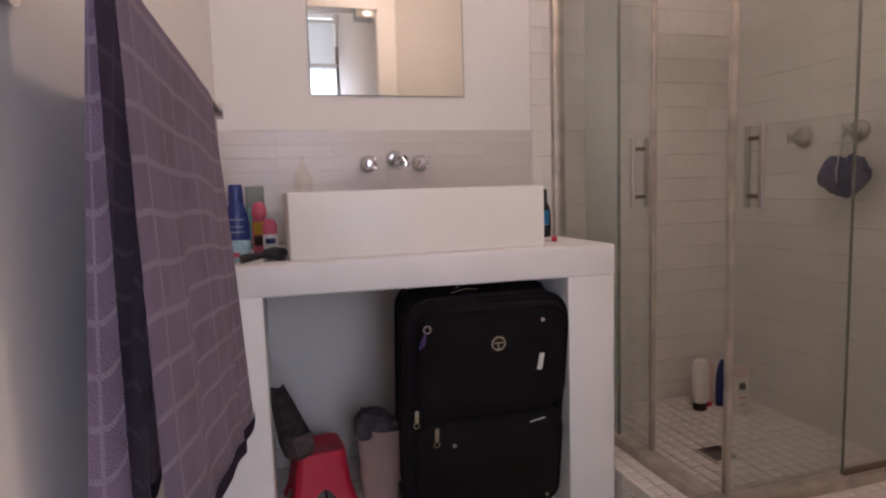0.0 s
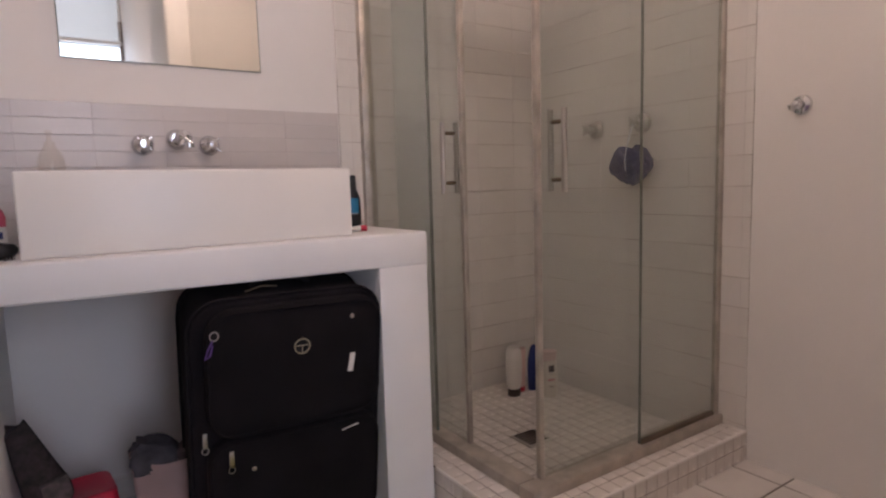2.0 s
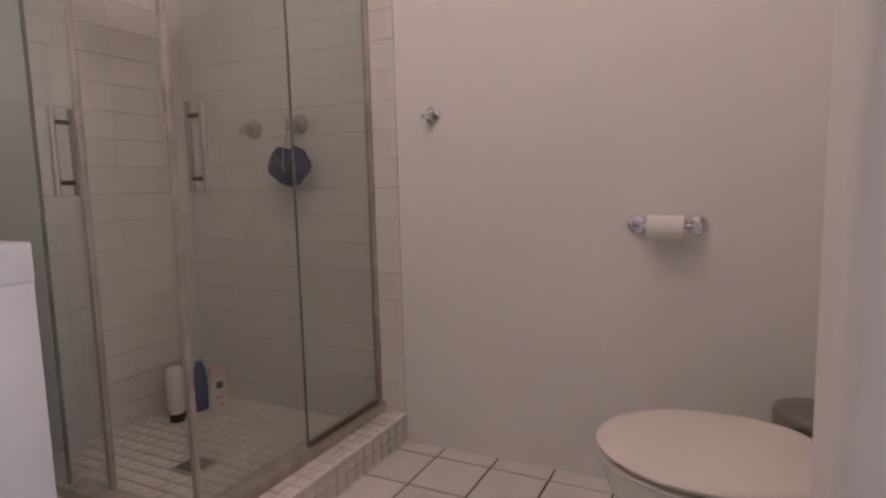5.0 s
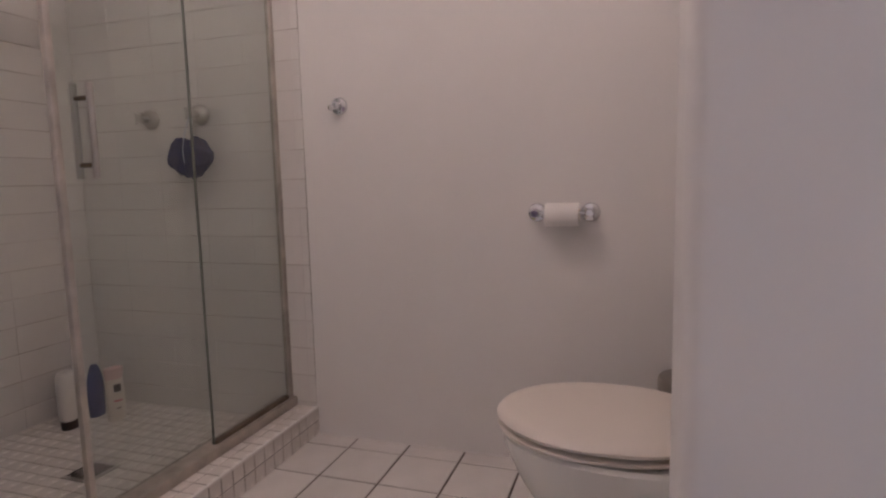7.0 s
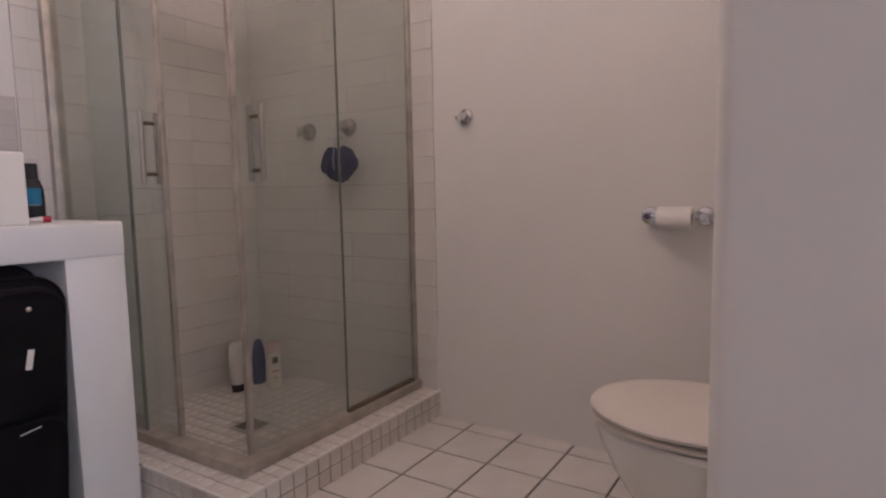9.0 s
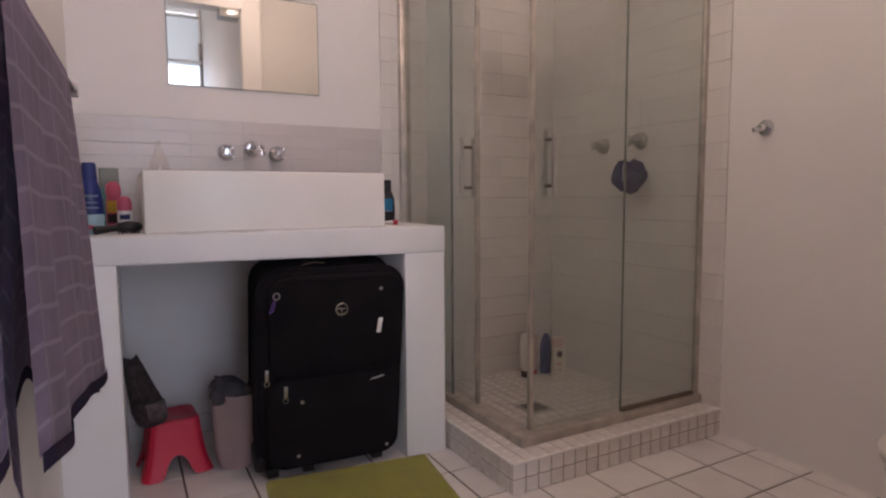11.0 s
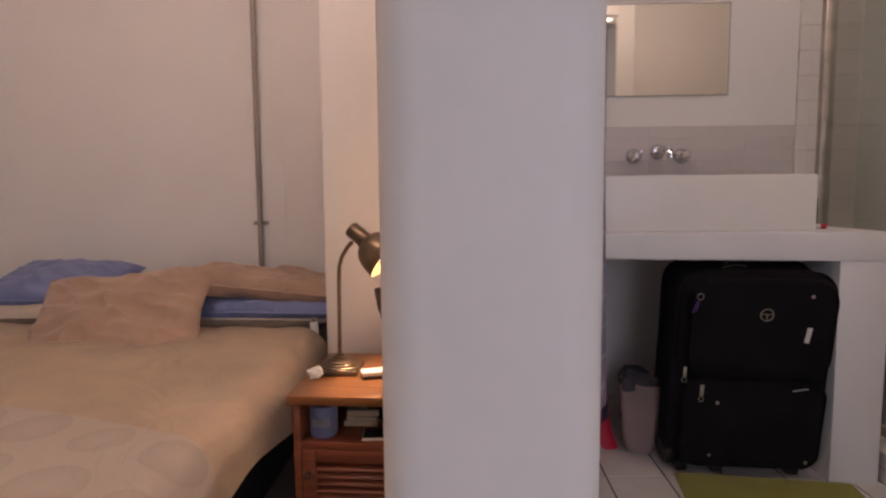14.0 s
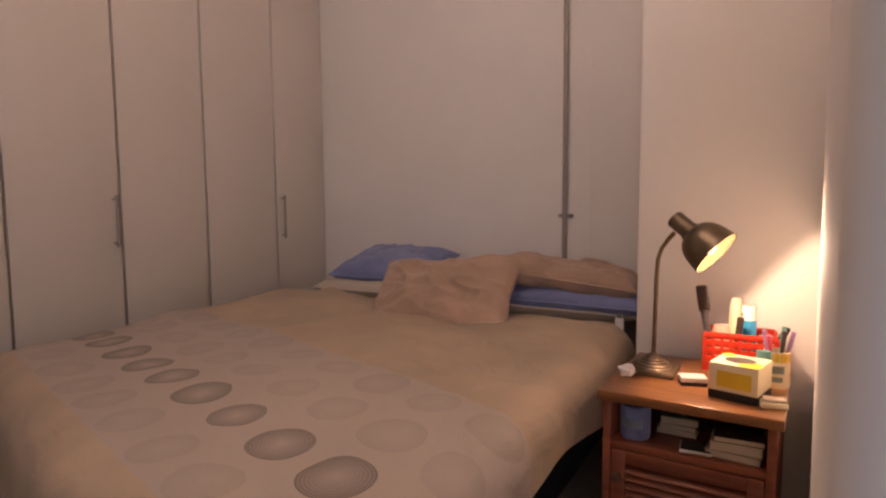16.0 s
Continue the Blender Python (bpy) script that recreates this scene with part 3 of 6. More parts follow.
wall_tap(pose(0.437, YB - 0.008, 1.139))
wall_tap(pose(0.639, YB - 0.008, 1.139), -1)
sp = thing("basin_spout", pose(0.539, YB - 0.008, 1.157), "short chrome wall spout between two taps", "tap")
rot = Matrix.Rotation(radians(90), 4, 'X')
part("rosette", bm_lathe(B(), [(0, 0), (0.033, 0), (0.034, 0.003), (0.03, 0.015), (0.02, 0.024), (0, 0.024)], m=rot), CHROME, sp)
part("spout", bm_tube(B(), [(0, -0.02, 0), (0.004, -0.05, 0.01), (0.008, -0.08, 0.013), (0.01, -0.11, 0.008), (0.011, -0.13, -0.006), (0.011, -0.135, -0.022)], 0.0135, 16), CHROME, sp)
part("aerator", bm_cyl(B(), (0.011, -0.135, -0.02), (0.011, -0.135, -0.034), 0.0155, seg=18), CHROME, sp)

# mirror
mr = thing("mirror", pose(0.534, YB, 1.397), "frameless rectangular wall mirror with polished edges", "mirror")
part("glass", bm_box(B(), -0.294, -0.006, 0, 0.294, -0.001, 0.377), MIRROR, mr)
for a in ((-0.2965, -0.0065, 0, -0.294, 0, 0.377), (0.294, -0.0065, 0, 0.2965, 0, 0.377), (-0.2965, -0.0065, -0.0025, 0.2965, 0, 0), (-0.2965, -0.0065, 0.377, 0.2965, 0, 0.3795)):
    part("edge", bm_box(B(), *a), GREYP, mr, "dark polished edge")


def bottle(name, m, prof, material, label, category="bottle", caps=(), bars=(), squash=1.0):
    """A turned bottle; caps are (name, profile, material), bars are printed lines (z, half-width, height, material)."""
    t = thing(name, m, label, category)
    sq = Matrix.Diagonal((1, squash, 1, 1))
    part("body", bm_lathe(B(), prof, m=sq), material, t)
    for n, pr, mt in caps:
        part(n, bm_lathe(B(), pr, m=sq), mt, t)
    for z, hw, hh, mt in bars:
        rr = max(r for r, zz in prof) * 1.012
        bm = B()
        bm_grid(bm, 8, 1, lambda u, v: Vector((rr * math.sin((u - 0.5) * 2 * hw), -squash * rr * math.cos((u - 0.5) * 2 * hw), z + (v - 0.5) * hh)))
        g = bm.faces[:]
        r = bmesh.ops.solidify(bm, geom=g, thickness=0.0008)
        part("print", bm, mt, t)
    return t


bottle("lotion_bottle", pose(-0.027, 1.685, 0.85, 0, 0, 5), [(0, 0), (0.031, 0), (0.034, 0.004), (0.036, 0.05), (0.035, 0.10), (0.030, 0.135), (0.0225, 0.16), (0.021, 0.164), (0, 0.164)], BLUEP,
       "navy blue lotion bottle with pale print", caps=[("cap", [(0, 0.164), (0.021, 0.164), (0.0225, 0.168), (0.020, 0.213), (0.017, 0.219), (0, 0.219)], BLUEP)],
       bars=[(0.115, 0.55, 0.006, INK), (0.094, 0.5, 0.003, INK), (0.078, 0.6, 0.004, INK), (0.045, 0.7, 0.002, INK)], squash=0.7)
bottle("cream_jar", pose(-0.026, 1.575, 0.85), [(0, 0), (0.030, 0), (0.034, 0.004), (0.037, 0.03), (0.036, 0.038), (0, 0.038)], SKYP, "low pale blue cream jar with lid", "jar",
       caps=[("lid", [(0, 0.038), (0.037, 0.038), (0.0375, 0.041), (0.0375, 0.056), (0.035, 0.059), (0, 0.059)], SKYP)],
       bars=[(0.022, 0.25, 0.014, PINKP), (0.016, 0.7, 0.003, INK)])
bx = thing("carton", pose(0.022, 1.96, 0.85, 0, 0, 8), "slim grey and teal carton standing upright", "box")
part("body", bm_box(B(), -0.028, -0.018, 0.0, 0.028, 0.018, 0.145, 0.002), TEAL, bx)
part("top_panel", bm_box(B(), -0.029, -0.019, 0.145, 0.029, 0.019, 0.215, 0.002), GREYP, bx, "grey upper panel")
bottle("hairspray_can", pose(0.035, 1.80, 0.85), [(0, 0), (0.023, 0), (0.024, 0.004), (0.024, 0.10), (0.018, 0.112), (0, 0.112)], PINKP, "crimson and orange spray can",
       "spray can", caps=[("cap", [(0, 0.112), (0.021, 0.112), (0.024, 0.125), (0.022, 0.15), (0.012, 0.163), (0, 0.165)], PINKP)], bars=[(0.08, 0.9, 0.04, YELLOW), (0.04, 1.0, 0.03, DARKBR)])
bottle("deodorant", pose(0.066, 1.66, 0.85), [(0, 0), (0.019, 0), (0.021, 0.004), (0.022, 0.05), (0.0205, 0.068), (0, 0.068)], WHITEP, "white roll-on deodorant with a pink cap",
       "deodorant", caps=[("cap", [(0, 0.068), (0.0215, 0.068), (0.022, 0.09), (0.017, 0.107), (0.009, 0.113), (0, 0.114)], PINKP)], bars=[(0.048, 0.7, 0.016, BLUEP)], squash=0.8)
hb = thing("hair_brush", pose(0.075, 1.53, 0.85, 0, 0, 12), "black oval hair brush lying on the counter", "brush")
bm = B()
bm_lathe(bm, [(0, 0.006), (0.018, 0.006), (0.028, 0.014), (0.03, 0.024), (0.024, 0.034), (0, 0.04)], m=Matrix.Diagonal((1.25, 0.9, 1, 1)))
part("head", bm, BLACKP, hb)
part("handle", bm_tube(B(), [(-0.028, -0.004, 0.02), (-0.05, -0.01, 0.018), (-0.075, -0.016, 0.016), (-0.095, -0.02, 0.014)], 0.009, 12, 0.013), BLACKP, hb)
bm = B()
for i in range(26):
    a, rr = i * 2.4, 0.005 + 0.0042 * math.sqrt(i)
    bm_cyl(bm, (rr * 1.2 * math.cos(a), rr * math.sin(a), 0.0), (rr * 1.25 * math.cos(a), rr * math.sin(a), 0.012), 0.0012, seg=5)
part("bristles", bm, DARKBR, hb)
bottle("soap_dispenser", pose(0.19, 1.985, 0.85), [(0, 0), (0.032, 0), (0.034, 0.005), (0.034, 0.225), (0.031, 0.25), (0.022, 0.265), (0.016, 0.275), (0, 0.275)], CLEARP,
       "clear pump bottle with a little amber soap", caps=[("liquid", [(0, 0.003), (0.031, 0.004), (0.031, 0.15), (0, 0.15)], AMBER),
       ("pump", [(0, 0.275), (0.014, 0.275), (0.014, 0.29), (0.005, 0.292), (0.005, 0.31), (0.009, 0.312), (0.008, 0.322), (0, 0.322)], CLEARP)], squash=0.75)
bottle("shampoo_bottle", pose(1.005, 1.735, 0.85, 0, 0, -20), [(0, 0), (0.027, 0), (0.030, 0.004), (0.031, 0.06), (0.029, 0.10), (0.02, 0.125), (0.017, 0.128), (0, 0.128)], BLACKP,
       "black bottle with a bright blue label", caps=[("cap", [(0, 0.128), (0.017, 0.128), (0.018, 0.132), (0.017, 0.172), (0.015, 0.175), (0, 0.175)], BLACKP)],
       bars=[(0.075, 0.75, 0.05, CYAN), (0.05, 0.6, 0.004, INK)], squash=0.75)
tb = thing("toothpaste_tube", pose(0.955, 1.60, 0.85, 0, 0, -12), "small white and red tube lying flat", "tube")
bm = B()
bm_grid(bm, 16, 6, lambda u, v: Vector((0.012 - 0.05 * v, (0.013 + 0.004 * v) * math.cos(2 * math.pi * u), 0.009 + (0.009 - 0.0065 * v) * math.sin(2 * math.pi * u))), True)
part("body", bm, WHITEP, tb)
part("cap", bm_cyl(B(), (0.01, 0, 0.009), (0.032, 0, 0.009), 0.0095, seg=14), RED, tb, "red cap")


# ---- suitcase in the niche ----
def rounded_slab(bm, w, h, y0, y1, r, bulge=0.0, n=6, z0=0.0, cx=0.0):
    """A slab in the xz plane with round corners, from y0 (front) to y1, the front swelling by bulge."""
    pts = []
    for cxs, czs, a0 in ((1, 1, 0), (-1, 1, 90), (-1, -1, 180), (1, -1, 270)):
        for i in range(n + 1):
            a = radians(a0 + 90 * i / n)
            pts.append((cx + cxs * (w / 2 - r) + r * math.cos(a), z0 + h / 2 + czs * (h / 2 - r) + r * math.sin(a)))
    ex = 0.012
    loops = []
    for y, s in ((y1, -ex), (y1 - ex, 0), (y0 + ex, 0), (y0 + ex * 0.35, -ex * 0.3), (y0, -ex), (y0 - bulge * 0.7, -0.05), (y0 - bulge, -0.12)):
        ring = []
        for x, z in pts:
            dx, dz = x - cx, z - z0 - h / 2
            kx, kz = (w / 2 + s) / (w / 2), (h / 2 + s) / (h / 2)
            ring.append(bm.verts.new((cx + dx * kx, y, z0 + h / 2 + dz * kz)))
        loops.append(ring)
    k = len(pts)
    for a, b in zip(loops, loops[1:]):
        for i in range(k):
            bm.faces.new((a[i], a[(i + 1) % k], b[(i + 1) % k], b[i]))
    bm.faces.new(loops[0])
    bm.faces.new(loops[-1][::-1])
    return bm


def outline_tube(bm, w, h, r, y, z0, rad, cx=0.0, n=6):
    pts = []
    for cxs, czs, a0 in ((1, 1, 0), (-1, 1, 90), (-1, -1, 180), (1, -1, 270)):
        for i in range(n + 1):
            a = radians(a0 + 90 * i / n)
            pts.append((cx + cxs * (w / 2 - r) + r * math.cos(a), y, z0 + h / 2 + czs * (h / 2 - r) + r * math.sin(a)))
    pts.append(pts[0])
    return bm_tube(bm, pts, rad, 6)


def suitcase():
    t = thing("suitcase", pose(0.668, 1.565, 0.012, 7.5, 0.6, -3.0), "large soft black fabric suitcase standing upright", "suitcase")
    part("body", rounded_slab(B(), 0.495, 0.695, -0.075, 0.15, 0.080, z0=0.028), BLACKF, t)
    part("front_pocket", rounded_slab(B(), 0.455, 0.335, -0.108, -0.07, 0.070, 0.008, z0=0.372, cx=0.014), BLACKF, t)
    part("front_pocket", rounded_slab(B(), 0.46, 0.325, -0.112, -0.07, 0.060, 0.008, z0=0.042, cx=0.012), BLACKF, t)
    part("piping", outline_tube(B(), 0.50, 0.70, 0.082, -0.068, 0.0255, 0.005), BLACKF, t)
    part("piping", outline_tube(B(), 0.50, 0.70, 0.082, 0.085, 0.0255, 0.005), BLACKF, t)
    part("zip", outline_tube(B(), 0.443, 0.322, 0.066, -0.1115, 0.378, 0.0032, cx=0.012), BLACKF, t)
    part("zip", outline_tube(B(), 0.448, 0.312, 0.056, -0.1155, 0.048, 0.0032, cx=0.010), BLACKF, t)
    part("carry_handle", bm_tube(B(), [(-0.075, 0.03, 0.722), (-0.07, 0.03, 0.736), (-0.04, 0.03, 0.744), (0.04, 0.03, 0.744), (0.07, 0.03, 0.736), (0.075, 0.03, 0.722)], 0.009, 10), BLACKP, t, "padded top carry handle")
    part("handle_bracket", bm_tube(B(), [(-0.10, -0.02, 0.726), (-0.06, -0.02, 0.737), (-0.02, -0.02, 0.733)], 0.0025, 8), BRONZE, t, "thin dark wire loop")
    bd = part("badge", bm_tube(B(), [(0.016 + 0.020 * math.cos(a / 12 * math.pi * 2), -0.1215, 0.597 + 0.020 * math.sin(a / 12 * math.pi * 2)) for a in range(13)], 0.0022, 8), GOLD, t, "round pale metal badge")
    part("badge_bar", bm_box(B(), 0.0148, -0.1235, 0.578, 0.0172, -0.1205, 0.599, 0.0005), GOLD, bd)
    part("badge_bar", bm_box(B(), 0.001, -0.1235, 0.598, 0.031, -0.1205, 0.6005, 0.0005), GOLD, bd)
    bm = bm_box(B(), -0.0075, -0.002, -0.026, 0.0075, 0.002, 0.026, 0.001)
    bmesh.ops.transform(bm, matrix=pose(0.150, -0.121, 0.53, 0, 7, 0), verts=bm.verts)
    part("name_tag", bm, WHITEP, t, "white plastic name tag")
    part("d_ring", bm_tube(B(), [(-0.195 + 0.010 * math.cos(a / 10 * math.pi * 2), -0.122, 0.655 + 0.011 * math.sin(a / 10 * math.pi * 2)) for a in range(11)], 0.0018, 6), STEEL, t)
    part("ribbon", bm_tube(B(), [(-0.199, -0.123, 0.645), (-0.210, -0.126, 0.625), (-0.217, -0.124, 0.601), (-0.206, -0.125, 0.609), (-0.199, -0.124, 0.634)], 0.0024, 6), PURPLE, t, "purple ribbon")
    for x, z, s in ((-0.225, 0.395, 0.9), (-0.165, 0.33, 1.0)):
        pz = part("zip_pull", bm_box(B(), x - 0.006 * s, -0.128, z - 0.02 * s, x + 0.006 * s, -0.122, z + 0.02 * s, 0.002), STEEL, t, "steel zip pull")
        part("pull_ring", bm_tube(B(), [(x + 0.008 * math.cos(a / 10 * math.pi * 2), -0.124, z - 0.032 * s + 0.009 * math.sin(a / 10 * math.pi * 2)) for a in range(11)], 0.0015, 6), STEEL, pz)
    part("zip_cord", bm_tube(B(), [(0.125, -0.122, 0.335), (0.145, -0.124, 0.341), (0.172, -0.122, 0.345)], 0.0018, 6), WHITEP, t, "thin pale zip cord")
    for x, z in ((0.195, 0.075), (-0.12, 0.09), (0.15, 0.66), (-0.11, 0.285)):
        part("rivet", bm_lathe(B(), [(0, 0), (0.006, 0), (0.0062, 0.0015), (0.0045, 0.0035), (0, 0.004)], m=Matrix.Translation((x, -0.12, z)) @ Matrix.Rotation(radians(90), 4, 'X')), STEEL, t)
    for x in (-0.2, -0.08, 0.17):
        wh = part("wheel_housing", bm_box(B(), x - 0.02, -0.10, 0.012, x + 0.02, -0.03, 0.045, 0.006), BLACKP, t)
        part("wheel", bm_cyl(B(), (x - 0.011, -0.065, 0.022), (x + 0.011, -0.065, 0.022), 0.022, seg=20), BLACKP, wh)
    part("base_skid", bm_box(B(), -0.2, 0.05, 0.0, 0.2, 0.11, 0.04, 0.008), BLACKP, t)
    part("corner_guard", bm_box(B(), -0.256, -0.075, 0.02, -0.215, 0.05, 0.085, 0.015, 3), BLACKP, t, "moulded corner guard")
    return t


suitcase()


def stool():
    t = thing("step_stool", pose(0.180, 1.78, 0.0, 0, 0, 5), "small red plastic step stool with arched openings", "stool")

    def half(z):
        # half-width of the flared body at height z
        k = 1 - z / 0.186
        return 0.080 + 0.020 * k + 0.016 * k ** 4

    def ring(bm, w, z, r=0.028):
        return [bm.verts.new((cx * (w - r) + r * math.cos(radians(a0 + 90 * i / 4)), cy * (w - r) + r * math.sin(radians(a0 + 90 * i / 4)), z))
                for cx, cy, a0 in ((1, 1, 0), (-1, 1, 90), (-1, -1, 180), (1, -1, 270)) for i in range(5)]
    bm = B()
    rows = [ring(bm, 0.060, 0.189), ring(bm, 0.066, 0.1915), ring(bm, 0.074, 0.1915), ring(bm, 0.079, 0.189), ring(bm, 0.081, 0.184)]
    for a, b in zip(rows, rows[1:]):
        for i in range(20):
            bm.faces.new((a[i], a[(i + 1) % 20], b[(i + 1) % 20], b[i]))
    bm.faces.new(rows[0])
    part("top", bm, RED, t)
    # four flared sides, each with an arch over the floor
    for k in range(4):
        bm = B()
        n = 24

        def skin(inset):
            cols = []
            for i in range(n + 1):
                q = 2 * i / n - 1
                col = []
                zb = 0.072 * max(0.0, 1 - (q / 0.42) ** 2) ** 0.5 if abs(q) < 0.42 else 0.0
                for j in range(9):
                    z = zb + (0.186 - zb) * j / 8
                    h = half(z) - inset
                    corner = 0.010 * abs(q) ** 8
                    col.append(bm.verts.new((q * (h - corner), -(h - corner), z)))
                cols.append(col)
            for a, b in zip(cols, cols[1:]):
                for j in range(8):
                    bm.faces.new((a[j], b[j], b[j + 1], a[j + 1]))
            return cols
        o, q = skin(0.0), skin(0.005)
        for i in range(n):
            bm.faces.new((o[i][0], o[i + 1][0], q[i + 1][0], q[i][0]))
        bmesh.ops.transform(bm, matrix=pose(0, 0, 0, 0, 0, 90 * k), verts=bm.verts)
        part("side", bm, RED, t, sharp=60)
    return t


stool()


def lumpy(name, size, m, material, label, category, seed=0, amp=0.12, fn=None, seg=28):
    """A soft bag: a squashed ball with folds."""
    bm = B()
    bmesh.ops.create_uvsphere(bm, u_segments=seg, v_segments=seg // 2 + 4, radius=1.0)
    for v in bm.verts:
        p = v.co.copy()
        q = Vector([math.copysign(abs(c) ** 0.62, c) for c in p])
        k = 1 + amp * noise.noise(p * 1.7 + Vector((seed, 0, 0))) + amp * 0.6 * noise.noise(p * 4.1 + Vector((0, seed, 0)))
        q = q * k
        if fn:
            q = fn(q)
        v.co = Vector((q.x * size[0], q.y * size[1], (q.z + 1) * size[2]))
    lo = min(v.co.z for v in bm.verts)
    for v in bm.verts:
        v.co.z -= lo
    return bm


def slack_bag(h, wide, deep, seed, lean=0.0, taper=0.0, pinch=0.0, nu=44, nv=26):
    """An open-topped soft bag: a closed tube of cloth that sags and folds, flat at the floor."""
    bm = B()

    def fn(u, v):
        a = 2 * math.pi * u
        k = (1 + taper * (v - 1)) * (0.72 + 0.28 * min(1, v * 5) ** 0.5)
        fold = 1 + 0.10 * math.sin(a * 5 + seed + 2 * v) * (0.3 + 0.7 * v) + 0.10 * noise.noise(Vector((math.cos(a) * 2 + seed, math.sin(a) * 2, v * 3)))
        x = wide * k * math.copysign(abs(math.cos(a)) ** 0.7, math.cos(a)) * (1 + 0.3 * (fold - 1)) + lean * v
        y = deep * k * (1 - pinch * v) * math.sin(a) * fold
        return Vector((x, y, h * v + 0.012 * v * math.sin(a * 2 + seed)))
    g = bm_grid(bm, nu, nv, fn, True)
    bm.faces.new([row[0] for row in g])
    bmesh.ops.solidify(bm, geom=[f for f in bm.faces if len(f.verts) == 4], thickness=0.003)
    return bm


tbg = thing("toiletry_bag", pose(0.118, 1.73, 0.193, 4, -10, 20), "dark floral wash bag slumped on the stool", "bag")
part("pouch", slack_bag(0.245, 0.024, 0.024, 3.0, -0.030, -1.5, 0.4), FLORAL, tbg)
part("pocket", bm_box(B(), -0.030, -0.050, 0.02, 0.036, -0.040, 0.085, 0.004), FLORAL, tbg)
part("zip", bm_tube(B(), [(-0.062, -0.02, 0.228), (-0.04, 0, 0.24), (-0.012, 0.01, 0.236)], 0.004, 8), GREYF, tbg)
pk = thing("shopping_bag", pose(0.372, 1.66, 0.0, 0, 2, -6), "pale pink soft bag with grey cloth on top", "bag")
part("pouch", slack_bag(0.285, 0.105, 0.060, 8.0, 0.02, 0.40, 0.1), PINKF, pk)
part("cloth", lumpy("", (0.060, 0.05, 0.045), I4, GREYF, "", "", 15, 0.24), GREYF, pk, "crumpled grey cloth").matrix_basis = pose(-0.040, 0.0, 0.232, 0, 14, 0)
part("cloth", lumpy("", (0.046, 0.04, 0.078), I4, GREYF, "", "", 22, 0.28), FLORAL, pk, "brown patterned cloth").matrix_basis = pose(0.040, -0.005, 0.248, 0, 46, 0)


# ---- towel rail and towel ----
def towel_rail():
    t = thing("towel_rail", pose(-0.163, 0.5, 1.256, 0, 0, -1.5), "chrome towel rail with cylindrical end posts", "towel rail")
    for y in (0.0, 0.97):
        p = part("post", bm_cyl(B(), (0.0, y, 0), (0.106, y, 0), 0.021, seg=28), CHROME, t)
        part("flange", bm_cyl(B(), (-0.01, y, 0), (0.006, y, 0), 0.031, seg=28), CHROME, p)
    part("rail", bm_cyl(B(), (0.092, 0.0, 0), (0.092, 0.97, 0), 0.008, seg=16), DARKBR, t, "dark thin rail")
    return t


towel_rail()


def cloth_sheet(fn, nu, nv, wu, wv, thick=0.006):
    """A sheet of cloth laid out in metres: uv of wu by wv."""
    bm = B()
    g = bm_grid(bm, nu, nv, fn)
    uvl = bm.loops.layers.uv.new("UVMap")
    idx = {v: (i / nu, j / nv) for i, row in enumerate(g) for j, v in enumerate(row)}
    for f in bm.faces:
        for lp in f.loops:
            u, v = idx[lp.vert]
            lp[uvl].uv = (u * wu, v * wv)
    bmesh.ops.solidify(bm, geom=bm.faces[:], thickness=thick)
    return bm


